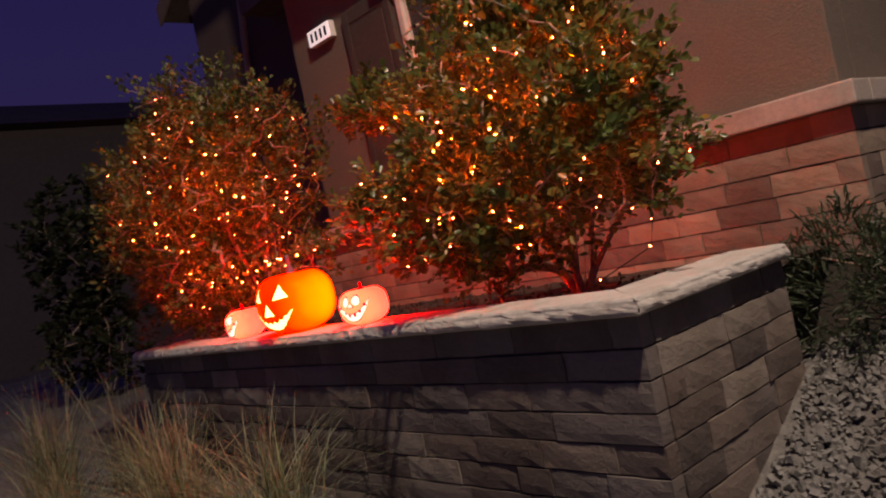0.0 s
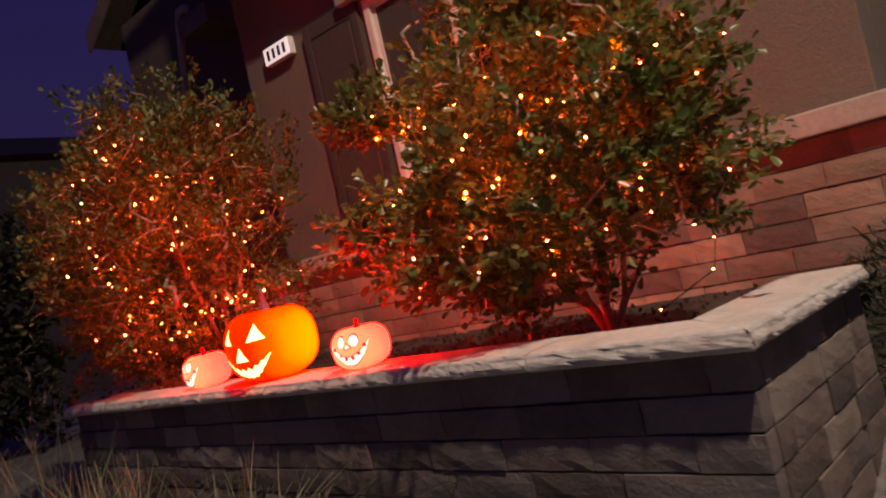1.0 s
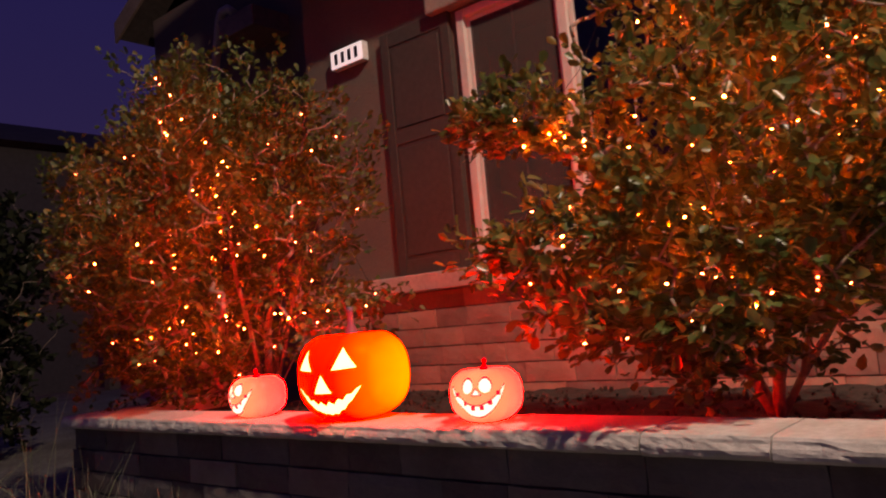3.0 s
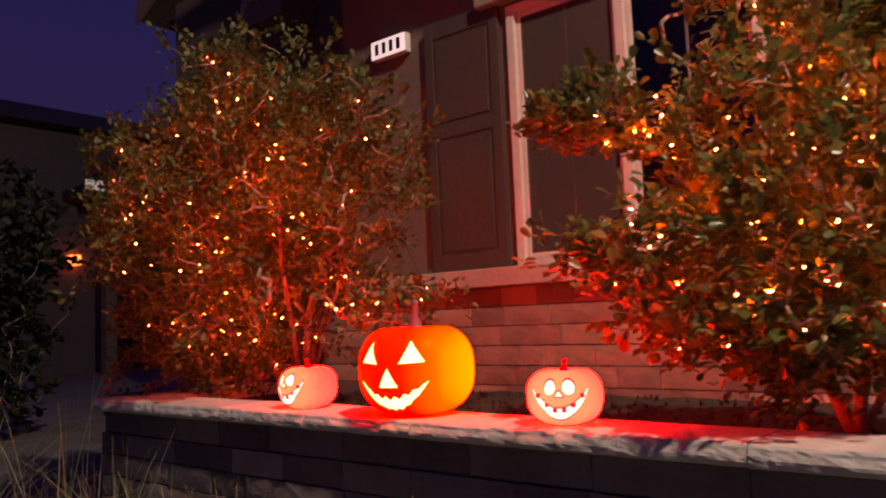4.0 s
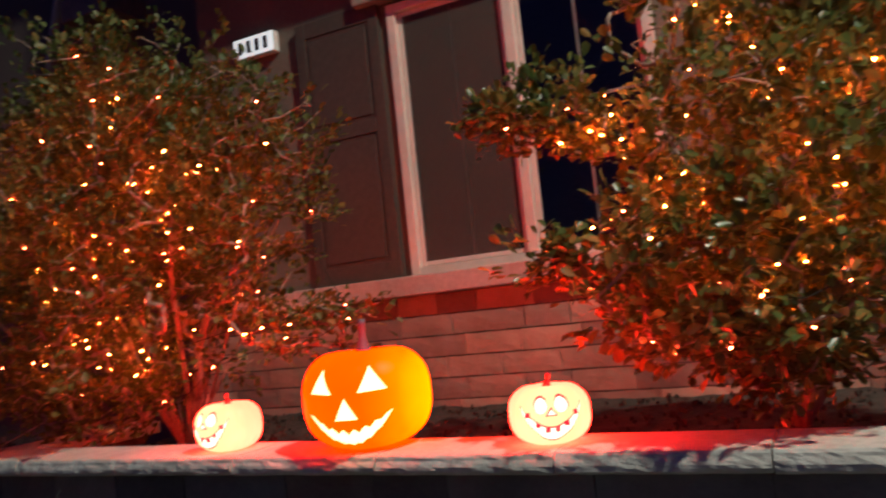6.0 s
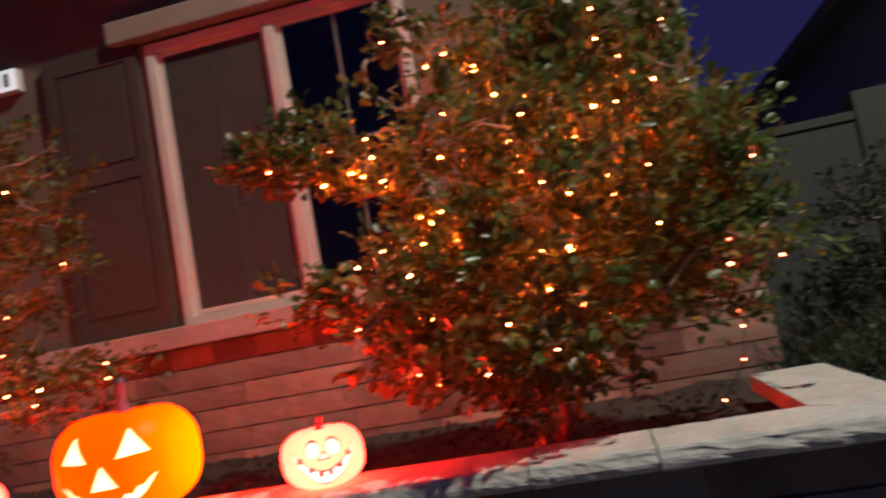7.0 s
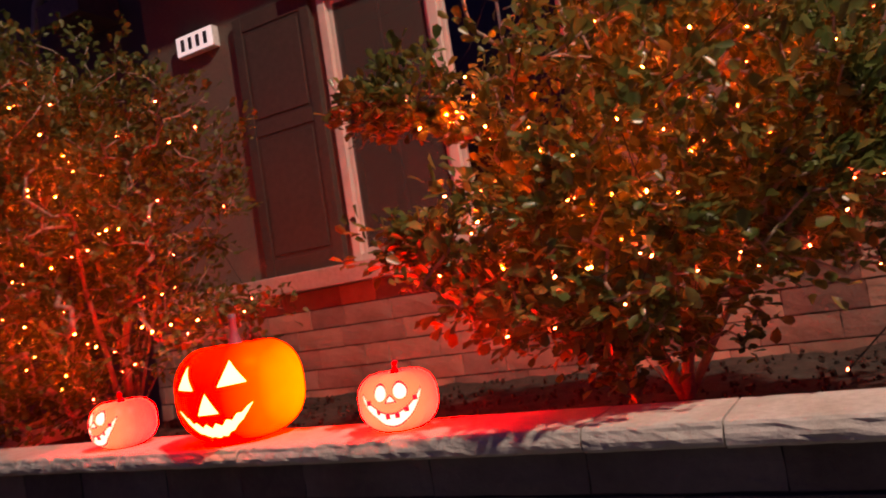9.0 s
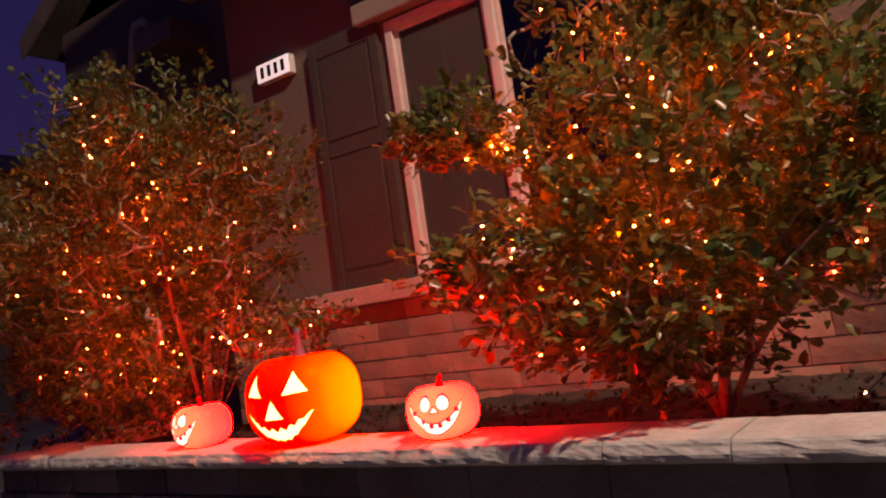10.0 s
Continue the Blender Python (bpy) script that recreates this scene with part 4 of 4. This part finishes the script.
boxed("lantern_glass", (-0.14, -0.04, -0.045, 0.045, -0.06, 0.098), M_PORCH, sconce, "glowing orange glass", 0.004)
lamp("lantern_light", "POINT", (NX - 0.22, NY - 0.17, 2.08), (1.0, 0.34, 0.05), 5.0, 0.04)
boxed("lantern_foot", (-0.145, -0.035, -0.05, 0.05, -0.085, -0.062), M_BLACK, sconce, "", 0.004)

side_fence = thing("side_yard_wall", (5.75, 0.9, GROUND), "plain block wall closing the side yard", "wall", kind="structure")
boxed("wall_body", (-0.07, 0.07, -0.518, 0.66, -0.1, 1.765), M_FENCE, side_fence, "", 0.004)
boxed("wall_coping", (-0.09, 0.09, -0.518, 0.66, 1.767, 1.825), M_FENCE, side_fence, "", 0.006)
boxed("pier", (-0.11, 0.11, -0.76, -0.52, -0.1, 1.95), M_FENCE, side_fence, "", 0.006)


def bicycle(place, yaw):
    root = thing("bicycle", place, "dark bicycle leaning by the neighbouring wall", "bicycle")
    root.rotation_euler = (0, radians(6), radians(yaw))
    for y in (-0.46, 0.46):
        v, f = [], []
        ring = [(0, y + 0.27 * math.cos(2 * math.pi * k / 28), 0.285 + 0.27 * math.sin(2 * math.pi * k / 28)) for k in range(29)]
        tube(v, f, ring, [0.016] * 29, 6)
        wheel = pieces("wheel", v, f, M_TYRE, root, "black tyre", True)
        v, f = [], []
        for k in range(8):
            t = 2 * math.pi * k / 8
            tube(v, f, [(0, y, 0.285), (0, y + 0.26 * math.cos(t), 0.285 + 0.26 * math.sin(t))], [0.0015, 0.0015], 4)
        pieces("spokes", v, f, M_STEEL, wheel)
    v, f = [], []
    for a, b in (((0, 0.46, 0.285), (0, 0.30, 0.78)), ((0, 0.33, 0.68), (0, -0.12, 0.66)), ((0, 0.32, 0.62), (0, 0.0, 0.30)), ((0, -0.15, 0.78), (0, 0.0, 0.30)), ((0, -0.46, 0.285), (0, 0.0, 0.30)), ((0, -0.46, 0.285), (0, -0.13, 0.66))):
        tube(v, f, (a, b), (0.017, 0.017), 7)
    pieces("frame", v, f, M_BLACK, root, "", True)
    v, f = [], []
    tube(v, f, [(-0.26, 0.22, 0.84), (-0.1, 0.29, 0.80), (0.1, 0.29, 0.80), (0.26, 0.22, 0.84)], [0.013] * 4, 7)
    pieces("handlebar", v, f, M_STEEL, root, "", True)
    boxed("saddle", (-0.06, 0.06, -0.28, -0.04, 0.78, 0.83), M_BLACK, root, "", 0.015)
    return root


bicycle((7.75, -1.32, GROUND - 0.01), 78)

far = thing("far_house", (9.0, 20.0, GROUND), "dark two-storey house across the drive with a lit porch", "house")


def far_parts():
    boxed("upper_wall", (-8.0, 6.0, 0.0, 5.0, 0.0, 5.7), M_FAR_WALL, far, "", 0)
    bm = bmesh.new()
    q = [(-8.6, -0.6, 5.65), (6.6, -0.6, 5.65), (6.6, 5.6, 5.65), (-8.6, 5.6, 5.65), (-5, 2.5, 6.9), (3.5, 2.5, 6.9)]
    w = [bm.verts.new(p) for p in q]
    for t in ((0, 1, 5, 4), (1, 2, 5), (2, 3, 4, 5), (3, 0, 4), (3, 2, 1, 0)):
        bm.faces.new([w[i] for i in t])
    part("roof", bm, M_ROOF, far, "dark tiled roof")
    boxed("porch_roof", (-0.7, 4.5, -1.8, -0.002, 4.0, 4.25), M_ROOF, far, "", 0.01)
    boxed("porch_fascia", (-0.75, 4.5, -1.86, -1.801, 3.92, 4.22), M_SILL, far, "pale porch fascia", 0.01)
    boxed("porch_post", (-0.5, -0.25, -1.7, -1.45, 0.0, 3.99), M_STUCCO, far, "", 0.01)
    boxed("garage_door", (0.4, 3.4, -0.04, -0.002, 0.0, 2.4), M_ROOF, far, "dark garage door", 0.01)
    boxed("porch_lamp", (-0.58, -0.34, -0.20, -0.003, 2.50, 2.74), M_FAR_LAMP, far, "orange porch lamp", 0.03)
    # lit piece of fascia, its brightness put in as emission
    boxed("lit_fascia_patch", (-1.05, -0.12, -1.90, -1.868, 3.98, 4.20), M_FAR_PATCH, far, "pale lit patch on the porch fascia, given its own glow", 0.01)


far_parts()

# ---- blocks of the planter and of the house base ----
rng_blocks = random.Random(5)
lay(planter, rng_blocks, "y", RETURN + 0.004, LEFT_END, FRONT, CAP_LOW - 0.002, 8, GREY_BLOCKS)
lay(planter, rng_blocks, "x", FRONT + 0.064, END_X, RETURN, CAP_LOW - 0.002, 8, GREY_BLOCKS)
lay(base, rng_blocks, "y", CORNER_Y - 0.07, 5.72, STONE_X, 1.201, 6, TAN_BLOCKS, TAN_COURSE)
lay(base, rng_blocks, "x", STONE_X + 0.064, 5.6, CORNER_Y - 0.072, 1.201, 10, TAN_BLOCKS, TAN_COURSE)
